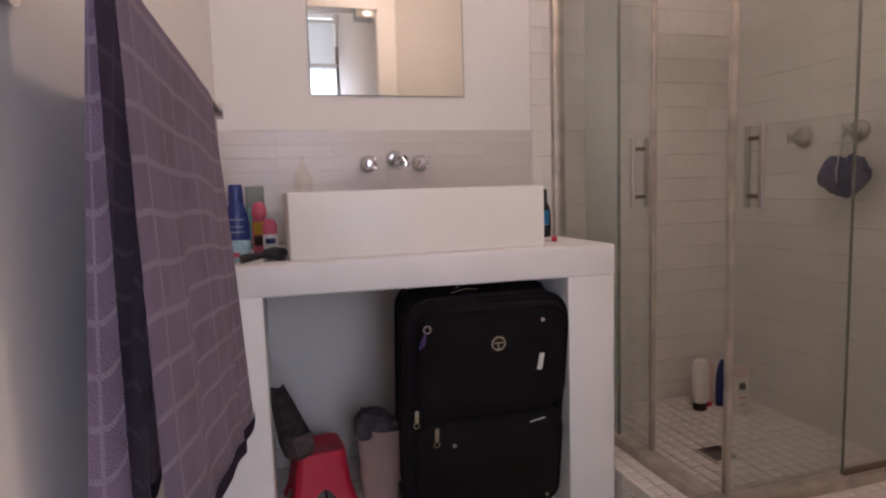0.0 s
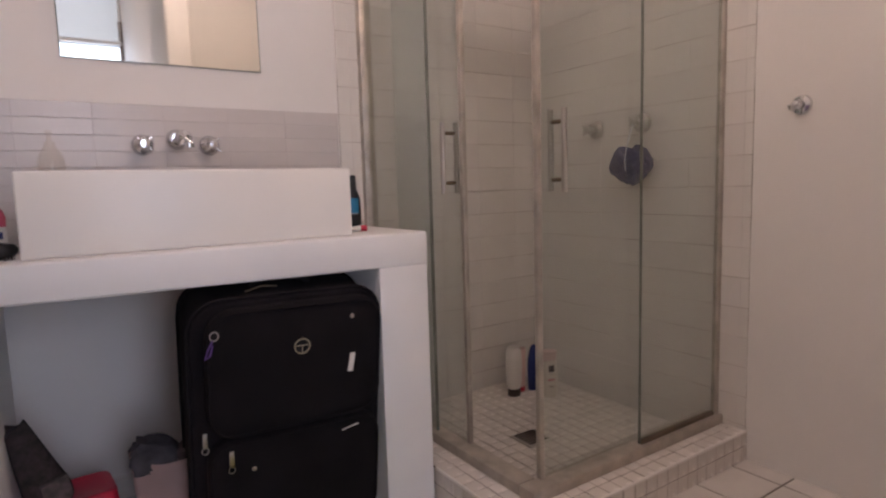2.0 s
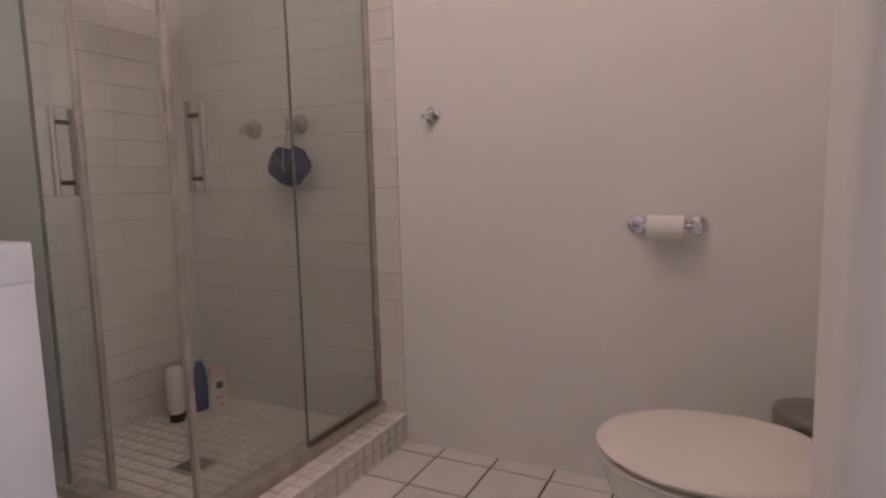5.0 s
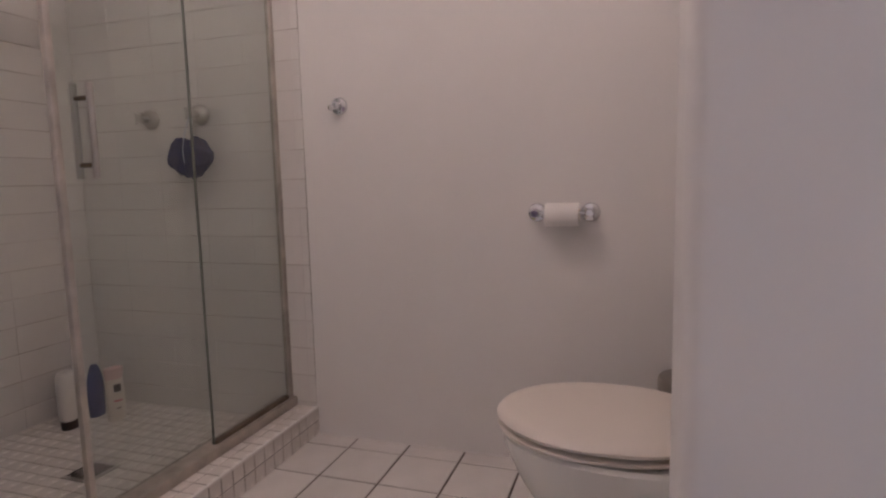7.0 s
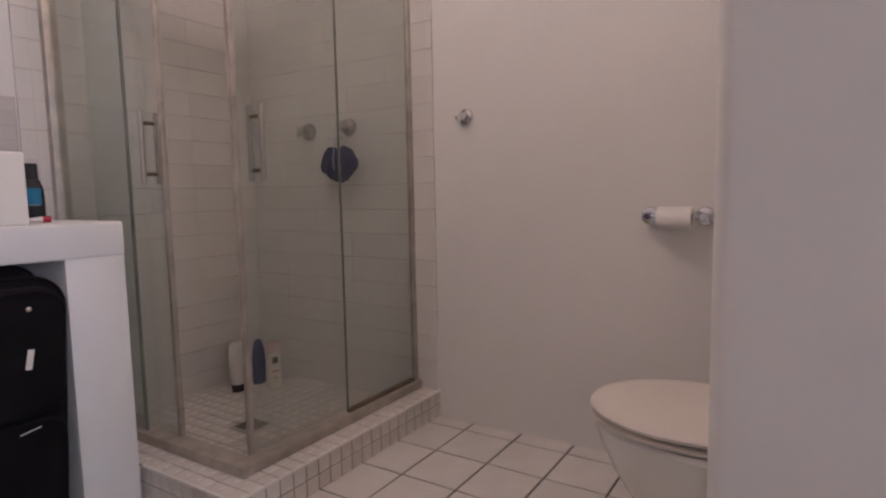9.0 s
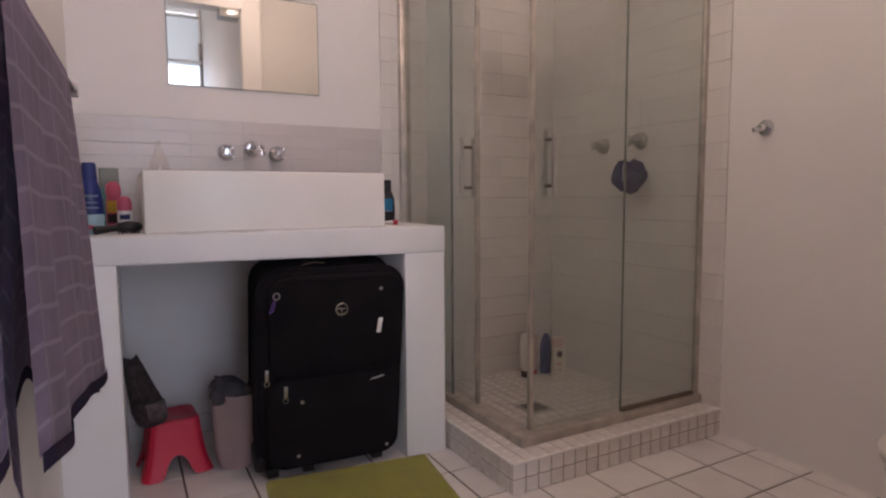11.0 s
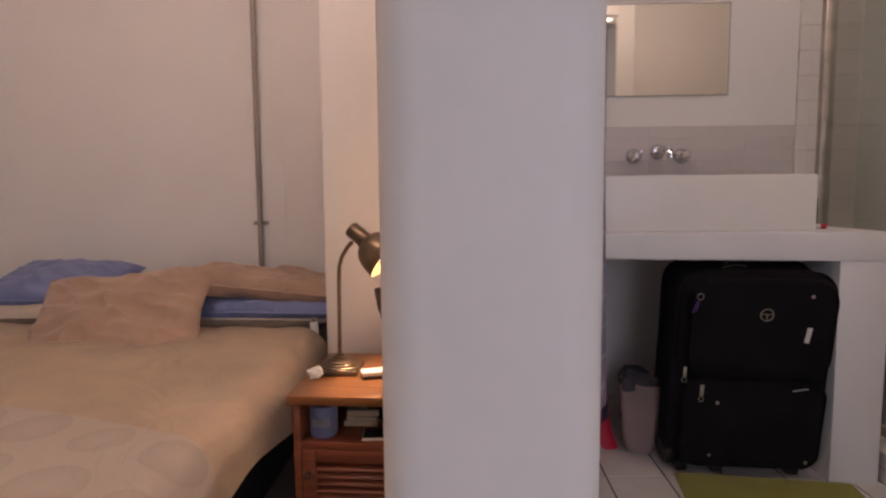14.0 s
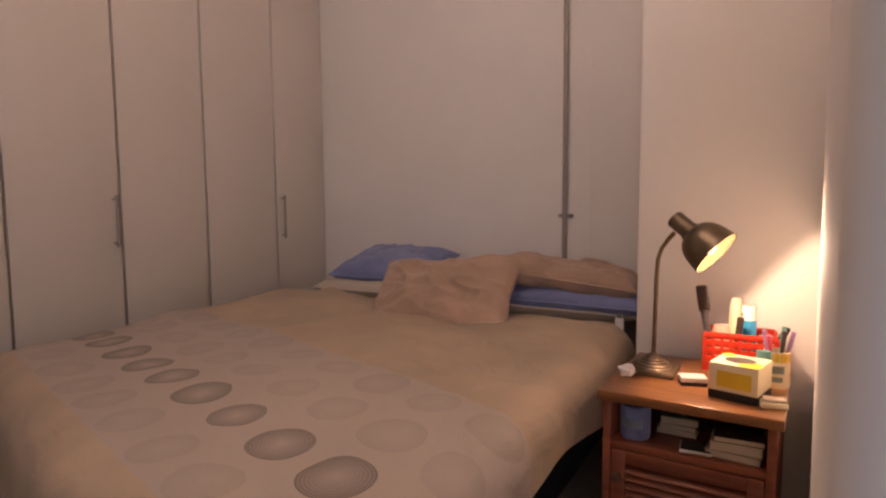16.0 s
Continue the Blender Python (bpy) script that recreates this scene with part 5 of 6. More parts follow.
def bed():
    t = thing("bed", pose(0, 0, 0), "double bed with a rumpled beige duvet", "bed")
    part("base", bm_box(B(), BX0 + 0.04, 0.18, 0.06, BX1 - 0.07, YB - 0.04, 0.27, 0.02), BEDBASE, t, "black fabric bed base")
    for x in (BX0 + 0.1, BX1 - 0.14):
        for y in (0.26, YB - 0.14):
            part("leg", bm_cyl(B(), (x, y, 0.0), (x, y, 0.065), 0.025, seg=14), BLACKP, t)
    part("mattress", bm_box(B(), BX0 + 0.02, 0.16, 0.272, BX1 - 0.03, YB - 0.03, 0.455, 0.04, 4), SHEET, t)

    def duv(u, v):
        # u across from the wardrobe side to the table side, v from the foot's hem up to the pillows
        sx = -0.22 + u * 1.92      # metres across the cloth
        wtop = BX1 - BX0
        def drop(s, r=0.07):
            # distance past an edge -> (outward, down)
            if s <= 0:
                return 0, 0
            a = min(s / r, math.pi / 2)
            return r * math.sin(a) + max(0, s - r * math.pi / 2) * 0.06, r * (1 - math.cos(a)) + max(0, s - r * math.pi / 2) * 0.99
        ox = oz = 0
        if sx < 0:
            o, oz1 = drop(-sx)
            x, oz = BX0 - o, oz1
        elif sx > wtop - 0.04:
            o, oz1 = drop(sx - wtop + 0.04, 0.09)
            x, oz = BX1 - 0.04 + o, oz1
        else:
            x = BX0 + sx
        f = foot(min(max(x, BX0), BX1))
        sy = -0.40 + v * (1.50 - f + 0.40)
        dz = 0
        if sy < 0:
            o, dz = drop(-sy, 0.10)
            y = f - o
        else:
            y = f + sy
        p = Vector((sx * 2.2, sy * 2.2, 0))
        wr = 0.012 * noise.noise(p * 1.3) + 0.007 * noise.noise(p * 3.1 + Vector((5, 0, 0))) + 0.003 * noise.noise(p * 8 + Vector((0, 3, 0)))
        wr += 0.010 * max(0, 1 - abs(noise.noise(Vector((sx * 1.1 + sy * 1.9, sy * 0.9, 7)))) * 5) * min(1, max(0, v - 0.35) * 4) + 0.012 * max(0, v - 0.9) * 10 * noise.noise(Vector((sx * 9, sy * 5, 2)))
        edge = 0.012 * math.sin(sy * 11 + 1.5) * min(1, oz * 6) + 0.010 * math.sin(sx * 9) * min(1, dz * 6)
        z = 0.495 + wr + 0.018 * math.sin(min(1, max(0, u)) * math.pi) + 0.03 * max(0, v - 0.45) * max(0, 1 - u) * 2 - oz - dz
        hem = 0.03 * math.sin(sy * 3.1)
        return Vector((x + edge * (1 if oz else 0) + wr * (1 if oz else 0), y - (edge if dz else 0), max(0.09, z + (hem if oz > 0.12 else 0))))

    bm = B()
    nu, nv = 96, 96
    g = bm_grid(bm, nu, nv, duv)
    uvl = bm.loops.layers.uv.new("UVMap")
    ca, sa = math.cos(math.atan(0.283)), math.sin(math.atan(0.283))
    idx = {}
    for i in range(nu + 1):
        for j in range(nv + 1):
            sx = -0.22 + i / nu * 1.92
            x = BX0 + sx
            f = foot(min(max(x, BX0), BX1))
            sy = -0.40 + j / nv * (1.50 - f + 0.40)
            # along and across the slanted row of discs
            dx, dy = x + 0.974, (f + sy) - 0.206
            idx[g[i][j]] = (dx * ca - dy * sa, dx * sa + dy * ca)
    for fc in bm.faces:
        for lp in fc.loops:
            lp[uvl].uv = idx[lp.vert]
    bmesh.ops.solidify(bm, geom=bm.faces[:], thickness=0.02)
    part("duvet", bm, DUVET, t, "beige duvet with a band of ringed discs")
    return t


bed()


def cushion(name, sx, sy, sz, m, material, label, seed, folds=0.02, sag=0.0):
    """A stuffed pillow with pinched corners and folds."""
    bm = B()
    n = 48

    def f(side):
        def fn(u, v):
            a, b = 2 * u - 1, 2 * v - 1
            k = max(0.0, (1 - a ** 4) * (1 - b ** 4)) ** 0.45
            pin = 1 - 0.10 * (abs(a) ** 3 * (1 - abs(b)) + 0) - 0.0
            x = a * sx * (1 - 0.07 * (1 - b * b))
            y = b * sy * (1 - 0.07 * (1 - a * a))
            q = Vector((a * 1.6 + seed, b * 1.6, side))
            rad = noise.noise(Vector((math.atan2(b, a) * 2.6 + seed, 0.3, side))) * min(1, (a * a + b * b)) * 0.9
            crease = 1 - abs(noise.noise(Vector((a * 1.7 + b * 2.2 + seed, b * 0.8 - a, side * 2)))) * 2.2
            w = folds * (noise.noise(q) + 0.6 * noise.noise(q * 2.3) + rad + 0.55 * max(0, crease) ** 3 - 0.25)
            return Vector((x, y, side * sz * k + w * k - sag * (a * a)))
        return fn
    g1 = bm_grid(bm, n, n, f(1))
    g2 = bm_grid(bm, n, n, f(-1))
    bmesh.ops.remove_doubles(bm, verts=bm.verts, dist=0.002)
    t = thing(name, m, label, "pillow")
    part("cover", bm, material, t)
    pts = [(-sx, -sy, 0), (0, -sy * 0.93, 0), (sx, -sy, 0), (sx * 0.93, 0, 0), (sx, sy, 0), (0, sy * 0.93, 0), (-sx, sy, 0), (-sx * 0.93, 0, 0), (-sx, -sy, 0)]
    dense = []
    for p, q in zip(pts, pts[1:]):
        for i in range(6):
            dense.append(Vector(p).lerp(Vector(q), i / 6) + Vector((0, 0, -sag * (Vector(p).lerp(Vector(q), i / 6).x / sx) ** 2)))
    dense.append(dense[0])
    part("piping", bm_tube(B(), dense, 0.004, 6), material, t)
    return t


cushion("pillow", 0.34, 0.22, 0.045, pose(-1.10, 1.76, 0.535), SHEET, "flat cream pillow under the others", 1, 0.012)
cushion("pillow", 0.35, 0.22, 0.055, pose(-1.06, 1.75, 0.572, 3, 0, -2), BLUECOT, "blue pillow below a tan one", 2, 0.016)
cushion("pillow", 0.31, 0.21, 0.066, pose(-1.10, 1.74, 0.637, -4, 6, 3), TAN, "tan pillow on top of a blue one", 3, 0.022)
cushion("pillow", 0.34, 0.22, 0.05, pose(-1.90, 1.76, 0.54), SHEET, "flat cream pillow on the wardrobe side", 4, 0.012)
cushion("pillow", 0.24, 0.21, 0.065, pose(-1.945, 1.80, 0.635, 12, 2, 4), BLUECOT, "blue pillow behind the tan cushion", 5, 0.016)
cushion("cushion", 0.285, 0.215, 0.06, pose(-1.458, 1.38, 0.574, 38, -4, 8), TAN, "tan creased cushion leaning on the pillows", 6, 0.032)
sk = thing("charger", pose(-0.83, 1.52, 0.478, 0, 0, 10), "small white charger plug by the pillows", "charger")
part("body", bm_box(B(), -0.015, -0.012, 0, 0.015, 0.012, 0.055, 0.004), WHITEP, sk)
part("plug", bm_box(B(), -0.009, -0.008, 0.055, 0.009, 0.008, 0.07, 0.002), GREYP, sk)


# ---- bedside table ----
def bedside():
    t = thing("bedside_table", pose(-0.525, 1.03, 0, 0, 0, -2.5), "reddish wooden bedside table with a louvred door", "bedside table")
    hw, y0, y1 = 0.178, -0.19, 0.19
    part("top", bm_box(B(), -hw - 0.012, y0 - 0.012, 0.476, hw + 0.012, y1, 0.5, 0.004), WOODTOP, t)
    for x in (-hw, hw - 0.018):
        part("side_panel", bm_box(B(), x, y0, 0.0, x + 0.018, y1, 0.476, 0.002), REDWOOD, t)
    part("back_panel", bm_box(B(), -hw + 0.018, y1 - 0.008, 0.03, hw - 0.018, y1, 0.476), DARKBR, t)
    part("shelf", bm_box(B(), -hw + 0.018, y0 + 0.004, 0.362, hw - 0.018, y1 - 0.008, 0.378, 0.001), REDWOOD, t)
    part("bottom", bm_box(B(), -hw + 0.018, y0 + 0.004, 0.03, hw - 0.018, y1 - 0.008, 0.046), REDWOOD, t)
    d = part("door", bm_box(B(), -hw + 0.02, y0 + 0.002, 0.048, -hw + 0.052, y0 + 0.02, 0.36, 0.002), REDWOOD, t, "louvred door")
    part("stile", bm_box(B(), hw - 0.052, y0 + 0.002, 0.048, hw - 0.02, y0 + 0.02, 0.36, 0.002), REDWOOD, d)
    part("rail", bm_box(B(), -hw + 0.052, y0 + 0.002, 0.328, hw - 0.052, y0 + 0.02, 0.36, 0.002), REDWOOD, d)
    part("rail", bm_box(B(), -hw + 0.052, y0 + 0.002, 0.048, hw - 0.052, y0 + 0.02, 0.08, 0.002), REDWOOD, d)
    for i in range(13):
        bm = bm_box(B(), -hw + 0.05, -0.011, -0.0025, hw - 0.05, 0.011, 0.0025, 0.001)
        bmesh.ops.transform(bm, matrix=pose(0, y0 + 0.012, 0.092 + i * 0.0185, 42, 0, 0), verts=bm.verts)
        part("louvre", bm, REDWOOD, d)
    part("knob", bm_lathe(B(), [(0, 0), (0.006, 0), (0.005, 0.008), (0.010, 0.013), (0.009, 0.019), (0, 0.021)], m=Matrix.Translation((-hw + 0.036, y0 + 0.002, 0.30)) @ Matrix.Rotation(radians(90), 4, 'X')), BRONZE, d)
    return t


bedside()
TM = pose(-0.525, 1.03, 0, 0, 0, -2.5)


def desk_lamp():
    t = thing("desk_lamp", pose(-0.635, 1.045, 0.5), "old dark bronze desk lamp, switched on", "lamp")
    part("base_plate", bm_box(B(), -0.058, -0.058, 0.0, 0.058, 0.058, 0.014, 0.005), BRONZE, t)
    bm = B()
    for i in range(6):
        a, z0, z1 = 0.054 - i * 0.0085, 0.0135 + i * 0.006, 0.0195 + i * 0.006
        bm_lathe(bm, [(0, z0), (a, z0), (a, z0 + 0.003), (a - 0.003, z1), (0, z1)], seg=32)
    part("stepped_dome", bm, BRONZE, t)
    part("stem", bm_tube(B(), [(0, 0, 0.045), (0.002, 0, 0.15), (0.004, -0.005, 0.24), (0.007, -0.01, 0.29), (0.016, -0.016, 0.318), (0.033, -0.024, 0.343), (0.047, -0.032, 0.358)], 0.0055, 12), BRONZE, t)
    # shade: a bell about an axis that points down towards the room
    ax = Vector((0.76, -0.20, -0.62)).normalized()
    top = Vector((0.048, -0.034, 0.392))
    m = Matrix.Translation(top) @ ax.to_track_quat('Z', 'Y').to_matrix().to_4x4()
    part("socket", bm_lathe(B(), [(0, -0.004), (0.019, -0.004), (0.0215, 0.0), (0.0215, 0.042), (0.024, 0.045), (0.024, 0.052), (0, 0.052)], m=m), BRONZE, t)
    prof = [(0.024, 0.05), (0.036, 0.056), (0.047, 0.068), (0.054, 0.084), (0.058, 0.104), (0.0605, 0.124), (0.062, 0.126)]
    inn = [(r - 0.0022, z + 0.0012) for r, z in prof[:-1]] + [(0.0607, 0.1262)]
    bm = B()
    for pr in (prof,):
        rings = []
        for r, z in pr:
            rings.append([bm.verts.new(m @ Vector((r * math.cos(2 * math.pi * i / 40), r * math.sin(2 * math.pi * i / 40), z))) for i in range(40)])
        for a, b in zip(rings, rings[1:]):
            for i in range(40):
                bm.faces.new((a[i], a[(i + 1) % 40], b[(i + 1) % 40], b[i]))
    s = part("shade", bm, BRONZE, t)
    bm = B()
    rings = []
    for r, z in inn:
        rings.append([bm.verts.new(m @ Vector((r * math.cos(2 * math.pi * i / 40), r * math.sin(2 * math.pi * i / 40), z))) for i in range(40)])
    for a, b in zip(rings, rings[1:]):
        for i in range(40):
            bm.faces.new((a[i], a[(i + 1) % 40], b[(i + 1) % 40], b[i]))
    part("shade_lining", bm, SHADEIN, s, "cream enamel lining")
    b = part("bulb", bm_lathe(B(), [(0, 0.052), (0.011, 0.053), (0.012, 0.064), (0.019, 0.080), (0.022, 0.096), (0.018, 0.110), (0.009, 0.117), (0, 0.118)], m=m), BULB, t, "glowing bulb")
    b.visible_shadow = False
    return t


desk_lamp()


def basket():
    t = thing("basket", pose(-0.445, 1.175, 0.5, 0, 0, 3), "red plastic basket filled with odds and ends", "basket")
    w, d, h = 0.082, 0.05, 0.095
    for i in range(5):
        z = 0.004 + i * 0.02
        bm = B()
        bm_box(bm, -w, -d, z, w, -d + 0.003, z + 0.0165, 0.001)
        bm_box(bm, -w, d - 0.003, z, w, d, z + 0.0165, 0.001)
        bm_box(bm, -w, -d + 0.003, z, -w + 0.003, d - 0.003, z + 0.0165, 0.001)
        bm_box(bm, w - 0.003, -d + 0.003, z, w, d - 0.003, z + 0.0165, 0.001)
        part("band", bm, BASKET, t)
    for x in [-w + i * 2 * w / 8 for i in range(9)]:
        for y in (-d + 0.002, d - 0.002):
            part("upright", bm_box(B(), x - 0.004, y - 0.0022, 0.0, x + 0.004, y + 0.0022, h, 0.0005), BASKET, t)
    part("rim", bm_box(B(), -w - 0.002, -d - 0.002, h - 0.008, w + 0.002, -d + 0.004, h + 0.002, 0.001), BASKET, t)
    part("rim", bm_box(B(), -w - 0.002, d - 0.004, h - 0.008, w + 0.002, d + 0.002, h + 0.002, 0.001), BASKET, t)
    part("bottom", bm_box(B(), -w, -d, 0.0, w, d, 0.004), BASKET, t)
    return t


basket()
BK = (-0.445, 1.175, 0.506)
hb2 = thing("paddle_brush", pose(BK[0] - 0.062, BK[1] - 0.02, BK[2], 6, -8, 0), "grey handled brush standing in the basket", "brush")
part("handle", bm_tube(B(), [(0, 0, 0), (0, 0, 0.1), (0, 0, 0.15)], 0.007, 10, 0.011), GREYF, hb2)
part("head", bm_box(B(), -0.014, -0.006, 0.145, 0.014, 0.006, 0.215, 0.005, 3), DARKBR, hb2)
bottle("talc_bottle", pose(BK[0] - 0.045, BK[1] + 0.012, BK[2]), [(0, 0), (0.022, 0), (0.023, 0.085), (0.018, 0.102), (0, 0.104)], AMBER, "pale spotted bottle in the basket")
bottle("spray_bottle", pose(BK[0] + 0.018, BK[1] - 0.005, BK[2]), [(0, 0), (0.018, 0), (0.0185, 0.12), (0.016, 0.125), (0, 0.125)], CYAN, "bright blue spray bottle with a white cap",
       caps=[("cap", [(0, 0.125), (0.0165, 0.125), (0.0165, 0.158), (0.014, 0.162), (0, 0.162)], WHITEP)])
bottle("lotion_tube", pose(BK[0] - 0.012, BK[1] + 0.015, BK[2]), [(0, 0), (0.014, 0), (0.016, 0.12), (0.014, 0.16), (0.01, 0.175), (0, 0.176)], CARD, "cream coloured tube in the basket")
for i, (dx, dy, rx, ry, ln, mt) in enumerate(((0.045, 0.0, 5, -14, 0.15, DARKBR), (0.06, -0.015, 10, 20, 0.13, BLACKP), (0.066, 0.02, -6, -28, 0.12, WHITEP), (-0.01, -0.03, 8, 5, 0.14, DARKBR))):
    pn = thing("comb", pose(BK[0] + dx, BK[1] + dy, BK[2], rx, ry, 0), "thin dark comb sticking out of the basket", "comb")
    part("spine", bm_box(B(), -0.008, -0.003, 0, 0.008, 0.003, ln, 0.002), mt, pn)


def tissue_box():
    t = thing("tissue_box", pose(-0.432, 0.945, 0.5, 0, 0, -14), "cream and yellow cube tissue box", "tissue box")
    s = 0.051
    part("carton", bm_box(B(), -s, -s, 0.018, s, s, 0.080, 0.002), CARD, t)
    part("base_band", bm_box(B(), -s, -s, 0.0, s, s, 0.0178, 0.001), BLACKP, t, "black base band")
    part("opening", bm_lathe(B(), [(0, 0.0801), (0.032, 0.0801), (0.032, 0.0809), (0, 0.0809)], m=Matrix.Diagonal((1, 0.8, 1, 1))), DARKBR, t, "dark oval opening")
    part("print", bm_box(B(), -s * 0.65, -s - 0.0006, 0.028, s * 0.75, -s + 0.0002, 0.064), YELLOW, t)
    part("print", bm_lathe(B(), [(0, 0.0799), (0.024, 0.0799), (0.024, 0.0806), (0, 0.0806)], (0.03, -0.03, 0)), YELLOW, t)
    part("print", bm_lathe(B(), [(0, 0.0799), (0.016, 0.0799), (0.016, 0.0806), (0, 0.0806)], (-0.036, 0.036, 0)), YELLOW, t)
    return t


tissue_box()
bottle("pen_pot", pose(-0.362, 1.06, 0.5), [(0, 0), (0.026, 0), (0.028, 0.004), (0.028, 0.085), (0.026, 0.085), (0.025, 0.006), (0, 0.006)], CARD, "printed cream and yellow pot holding pens", "pot",
       bars=[(0.072, 1.4, 0.02, YELLOW), (0.045, 0.6, 0.018, GREYP), (0.022, 0.5, 0.012, GREYP)])
for i, (a, tilt, mt, ln) in enumerate(((20, 12, LILAC, 0.13), (120, 14, PINKP, 0.12), (200, 10, LILAC, 0.125), (290, 13, TEAL, 0.135), (60, 9, DARKBR, 0.13))):
    pn = thing("pen", pose(-0.362 + 0.008 * math.cos(radians(a)), 1.06 + 0.008 * math.sin(radians(a)), 0.507, tilt * math.sin(radians(a)), tilt * math.cos(radians(a)), 0), "coloured pen standing in the pot", "pen", "pens in the pot")
    part("barrel", bm_cyl(B(), (0, 0, 0), (0, 0, ln * 0.7), 0.0045, seg=10), mt, pn)
    part("cap", bm_cyl(B(), (0, 0, ln * 0.7), (0, 0, ln), 0.0055, seg=10), mt, pn)
bottle("ointment_tube", pose(-0.388, 1.0, 0.5), [(0, 0), (0.012, 0), (0.012, 0.02), (0.015, 0.022), (0.016, 0.08), (0.015, 0.095), (0, 0.095)], TEAL, "dark green tube standing on its cap", squash=0.6)
wb = thing("small_box", pose(-0.535, 0.985, 0.5, 0, 0, 18), "small white box lying on the table", "box")
part("lid", bm_box(B(), -0.03, -0.022, 0.009, 0.03, 0.022, 0.02, 0.002), WHITEP, wb)
part("tray", bm_box(B(), -0.029, -0.021, 0, 0.029, 0.021, 0.0085, 0.001), DARKBR, wb)
tw = thing("crumpled_tissue", pose(-0.685, 0.975, 0.5), "crumpled white tissue beside the lamp", "tissue")
part("paper", lumpy("", (0.018, 0.016, 0.012), I4, PAPER, "", "", 31, 0.4, seg=18), PAPER, tw)
sb = thing("soap_dish", pose(-0.365, 0.895, 0.5, 0, 0, 10), "small cream plastic dish near the table edge", "dish")
part("dish", bm_box(B(), -0.026, -0.017, 0, 0.026, 0.017, 0.014, 0.005, 3), CARD, sb)
part("lid", bm_box(B(), -0.022, -0.014, 0.0142, 0.022, 0.014, 0.022, 0.004, 3), AMBER, sb)
bottle("blue_mug", TM @ pose(-0.118, -0.13, 0.378), [(0, 0), (0.031, 0), (0.034, 0.004), (0.035, 0.078), (0.033, 0.08), (0.031, 0.078), (0.03, 0.008), (0, 0.008)], BLUECOT, "lavender blue mug on the shelf", "mug", bars=[(0.04, 0.7, 0.02, INK)])
zz = 0.378
for i, (w, d, h, mt, nm) in enumerate(((0.055, 0.075, 0.016, BOOKC, "book"), (0.052, 0.07, 0.02, CARD, "book"), (0.05, 0.07, 0.013, DARKBR, "book"))):
    bk = thing("book", TM @ pose(0.098, -0.085, zz, 0, 0, -4 + 5 * i), "paperback book lying flat on the shelf", "book", "books on the shelf")
    part("page_block", bm_box(B(), -w + 0.002, -d, 0.0015, w - 0.002, d - 0.003, h - 0.0015), PAGES, bk)
    part("cover", bm_box(B(), -w, -d - 0.001, h - 0.0015, w, d, h, 0.0004), mt, bk)
    part("cover", bm_box(B(), -w, -d - 0.001, 0, w, d, 0.0015, 0.0004), mt, bk)
    part("spine", bm_box(B(), -w, d - 0.003, 0.0015, w, d, h - 0.0015), mt, bk)
    zz += h
zz = 0.378
for i, (w, h, mt) in enumerate(((0.045, 0.014, PAGES), (0.04, 0.012, BOOKC), (0.042, 0.018, GREYP))):
    bk = thing("notebook", TM @ pose(-0.035, -0.02, zz, 0, 0, 3 * i), "small notebook stacked behind the mug", "book", "notebooks on the shelf")
    part("page_block", bm_box(B(), -w + 0.001, -0.06, 0.001, w - 0.001, 0.06, h - 0.001), PAGES, bk)
    part("cover", bm_box(B(), -w, -0.061, h - 0.001, w, 0.061, h), mt, bk)
    zz += h
ph = thing("phone", TM @ pose(0.018, -0.14, 0.378, 0, 0, 6), "pale phone lying at the shelf's front", "phone")
part("case", bm_box(B(), -0.034, -0.03, 0, 0.034, 0.03, 0.008, 0.003), WHITEP, ph)
part("screen", bm_box(B(), -0.031, -0.027, 0.0078, 0.031, 0.027, 0.0086), BLACKP, ph)
ps = thing("dark_pouch", TM @ pose(0.02, -0.02, 0.387), "black soft pouch on the shelf", "pouch")
part("pouch", lumpy("", (0.05, 0.05, 0.035), I4, BLACKF, "", "", 41, 0.2, seg=20), BLACKF, ps)

# ---- tiles, piece by piece ----
TILE_MESH = {}


def tile_mesh(w, h, d, e, material):
    key = (round(w, 3), round(h, 3), d, e, material.name)
    if key not in TILE_MESH:
        me = bpy.data.meshes.new("tile")
        a, b = key[0] / 2, key[1] / 2
        vs = [(sx * (a - k), sy * (b - k), z) for z, k in ((-d, 0), (-e, 0), (0, e)) for sx, sy in ((-1, -1), (1, -1), (1, 1), (-1, 1))]
        fs = [(8, 9, 10, 11)] + [(r + i, r + (i + 1) % 4, r + 4 + (i + 1) % 4, r + 4 + i) for r in (0, 4) for i in range(4)]
        me.from_pydata(vs, [], fs)
        me.materials.append(material)
        TILE_MESH[key] = me
    return TILE_MESH[key]


RNG = random.Random(7)


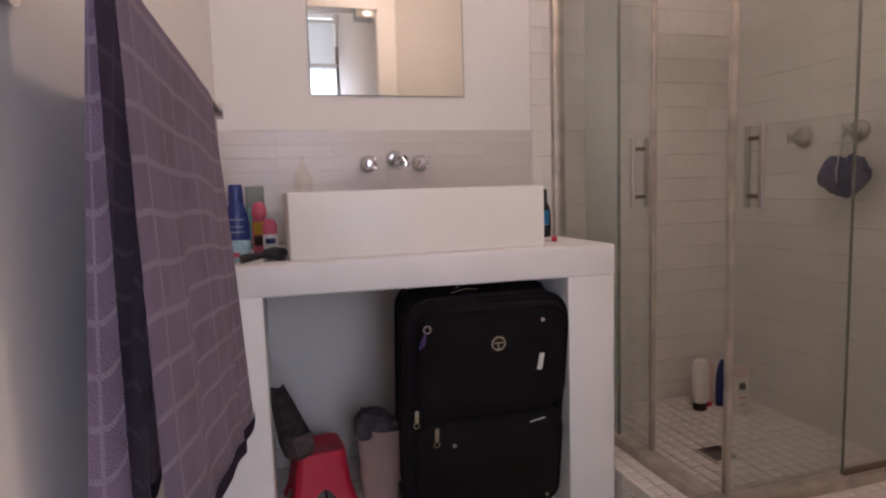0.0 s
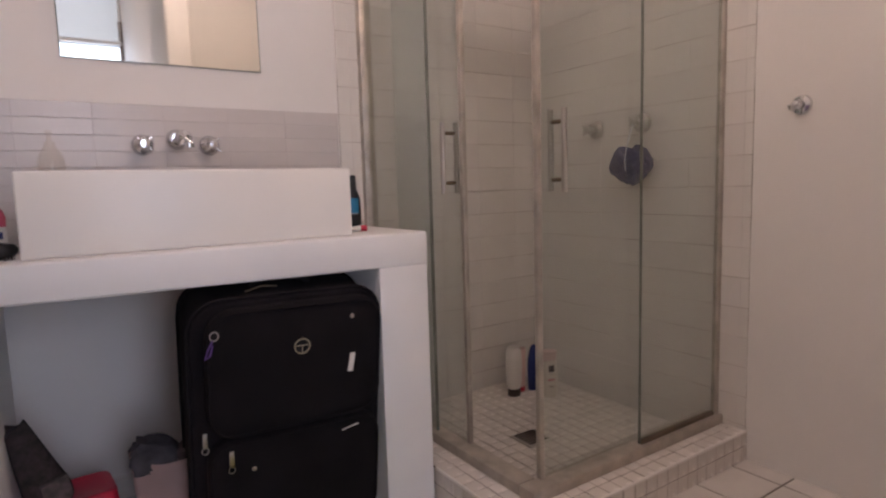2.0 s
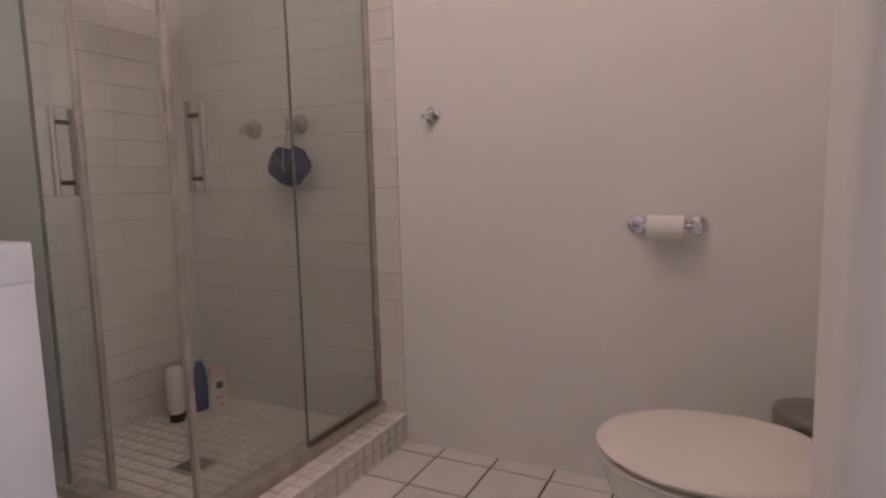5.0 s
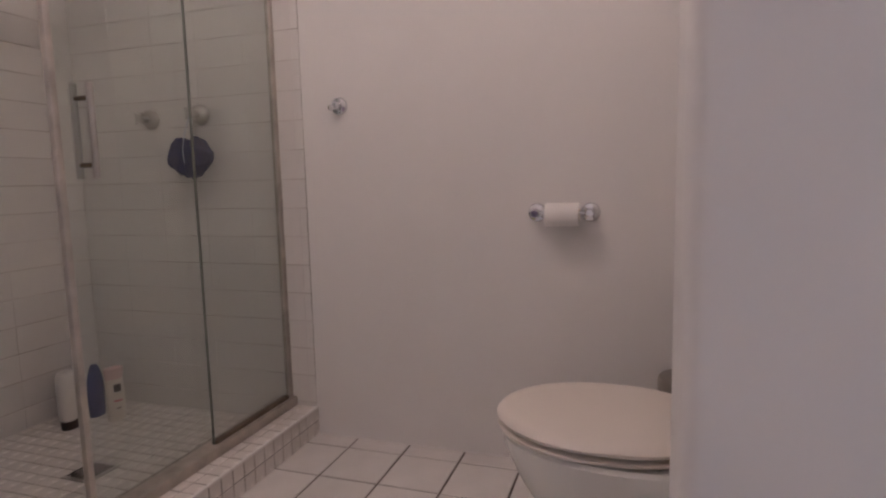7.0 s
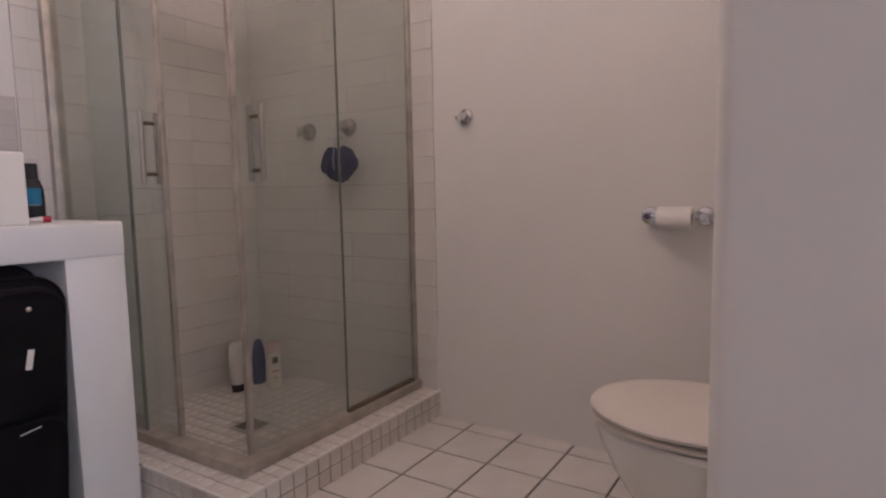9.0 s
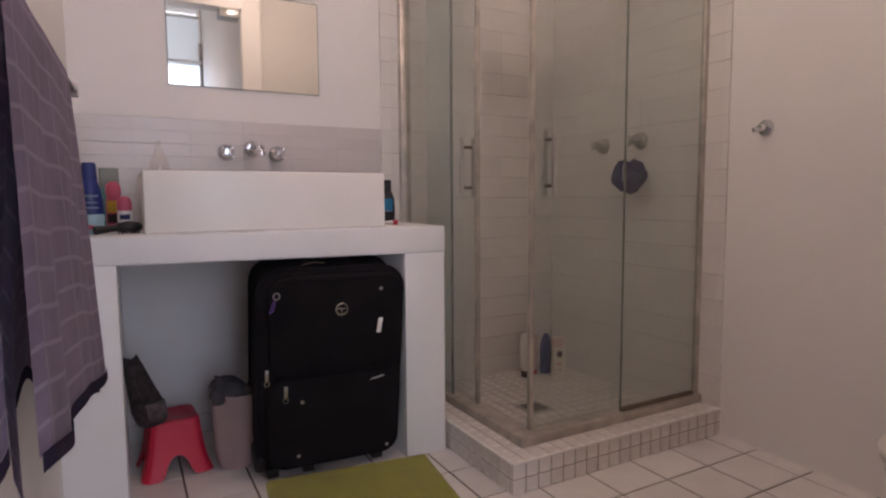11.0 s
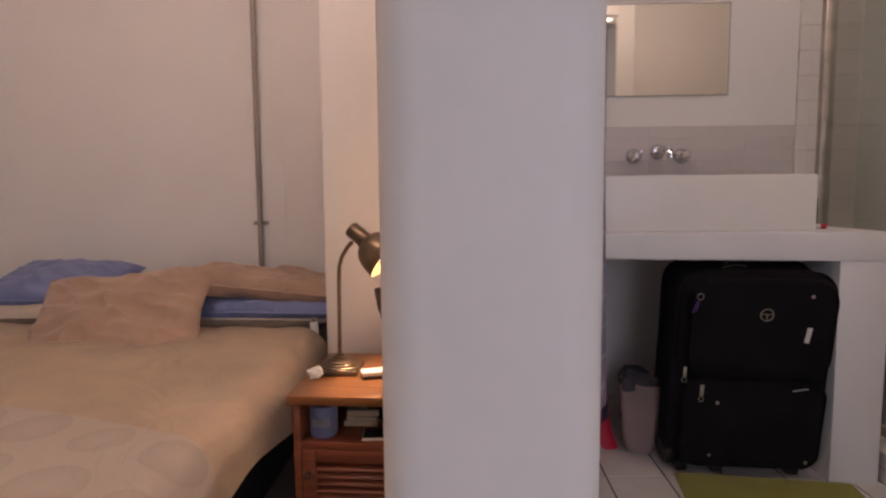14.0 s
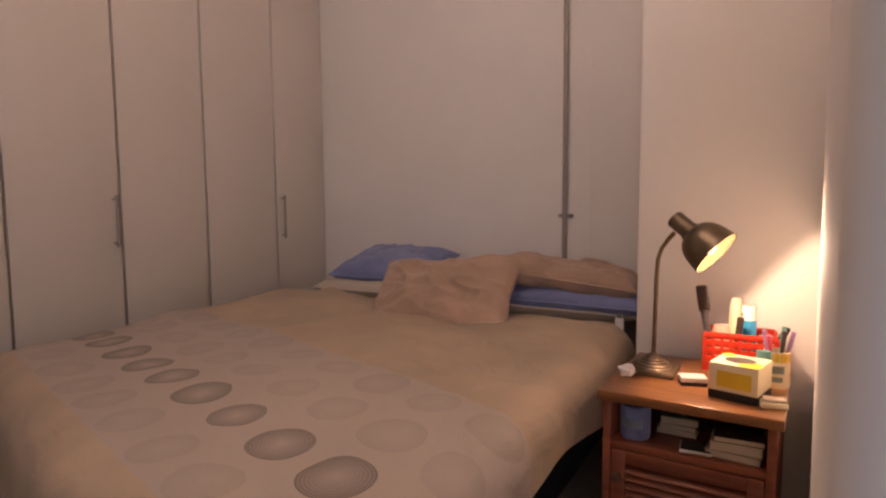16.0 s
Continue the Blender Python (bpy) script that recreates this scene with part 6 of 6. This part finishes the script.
def tiles(parent, name, origin, u, v, ul, vl, pu, pv, gap, depth, e, material, uo=0.0, vo=0.0, skip=None, wobble=0.0006, bond=0.0, upright=1.0):
    """Lays pieces over ul by vl metres from origin along u and v; the first joints stand at uo and vo."""
    u, v, o = Vector(u), Vector(v), Vector(origin)
    n = u.cross(v)
    rot = Matrix((u, v, n)).transposed().to_4x4()
    j = 0
    y = vo - pv if vo > 0 else vo
    while y < vl - 0.004:
        x = (uo - pu if uo > 0 else uo) - (bond * pu if j % 2 else 0)
        while x < ul - 0.004:
            gu = gap * upright
            x0, x1, y0, y1 = max(0, x + gu / 2), min(ul, x + pu - gu / 2), max(0, y + gap / 2), min(vl, y + pv - gap / 2)
            if x1 - x0 > 0.008 and y1 - y0 > 0.008 and not (skip and skip((x0 + x1) / 2, (y0 + y1) / 2)):
                ob = new(name, tile_mesh(x1 - x0, y1 - y0, depth, e, material))
                c = o + u * (x0 + x1) / 2 + v * (y0 + y1) / 2 + n * RNG.uniform(-wobble, wobble)
                ob.matrix_world = Matrix.Translation(c) @ rot @ pose(0, 0, 0, RNG.uniform(-0.12, 0.12), RNG.uniform(-0.12, 0.12), 0)
                ob.parent = parent
            x += pu
        y += pv
        j += 1


FLOOR = bpy.data.objects["floor"]
NORTH, EAST = bpy.data.objects["wall_north"], bpy.data.objects["wall_east"]
# floor, 200 mm squares; joints run through x = 1.835 and y = 0.635
PT = 0.2045
fx, fy = XT + 0.002, YS + 0.002
tiles(FLOOR, "floor_tile", (fx, fy, 0.0), (1, 0, 0), (0, 1, 0), XR - fx, YB - fy, PT, PT, 0.0068, 0.01, 0.0015, FTILE, (1.835 - fx) % PT, (0.635 - fy) % PT,
      lambda a, b: (a + fx > KX + 0.02 and b + fy > KY + 0.02) or (a + fx < XJ + 0.15 and b + fy < YE - 0.1))
# kerb
PM = 0.0515
MD = 0.006
tiles(KERB, "mosaic_tile", (KX, KY - 0.0, 0.0), (1, 0, 0), (0, 0, 1), XR - KX, KZ - 0.004, PM, PM, 0.0035, MD, 0.0012, MOSAIC)
tiles(KERB, "mosaic_tile", (KX, YB, 0.0), (0, -1, 0), (0, 0, 1), YB - KY, KZ - 0.004, PM, PM, 0.0035, MD, 0.0012, MOSAIC)
tiles(KERB, "mosaic_tile", (KX + 0.004, KY + 0.004, KZ), (1, 0, 0), (0, 1, 0), XR - KX - 0.004, 0.085, PM, PM, 0.0035, MD, 0.0012, MOSAIC)
tiles(KERB, "mosaic_tile", (KX + 0.004, KY + 0.089, KZ), (1, 0, 0), (0, 1, 0), 0.095, YB - KY - 0.09, PM, PM, 0.0035, MD, 0.0012, MOSAIC)
tiles(TRAY, "mosaic_tile", (SX, SY, SZ), (1, 0, 0), (0, 1, 0), XR - SX, YB - SY, PM, PM, 0.0035, MD, 0.0012, MOSAIC,
      skip=lambda a, b: abs(a + SX - 1.59) < 0.045 and abs(b + SY - 1.515) < 0.045)
# shower walls, 200 by 100 mm, bedded on a grout coat
GB = part("tile_bed", bm_box(B(), 1.118, YB - 0.0055, 0.0, XR, YB + 0.004, 2.12), WGROUT, NORTH, "grout bed of the wall tiles")
GE = part("tile_bed", bm_box(B(), XR - 0.0055, 1.005, 0.0, XR + 0.004, YB - 0.006, 2.12), WGROUT, EAST, "grout bed of the wall tiles")
PW, PH = 0.204, 0.1038
tiles(GB, "wall_tile", (1.118, YB - 0.0075, 0.0), (1, 0, 0), (0, 0, 1), XR - 1.126, 2.12, PW, PH, 0.003, 0.004, 0.0008, WTILE, 0.05, 0.017, lambda a, b: b < 0.02, upright=0.12)
tiles(GE, "wall_tile", (XR - 0.0075, YB - 0.008, 0.0), (0, -1, 0), (0, 0, 1), YB - 0.008 - 1.005, 2.12, PW, PH, 0.003, 0.004, 0.0008, WTILE, 0.0, 0.017, lambda a, b: b < 0.02, upright=0.12)
# splash tiles behind the basin, 200 by 50 mm
GS = part("tile_bed", bm_box(B(), XT, YB - 0.0055, 0.845, 1.112, YB + 0.004, 1.266), SGROUT, NORTH, "grout bed of the splash tiles")
tiles(GS, "splash_tile", (XT + 0.01, YB - 0.0075, 0.85), (1, 0, 0), (0, 0, 1), 1.112 - XT - 0.01, 0.416, 0.2, 0.0493, 0.0025, 0.004, 0.001, STILE, 0.06, 0.0215, upright=0.1)
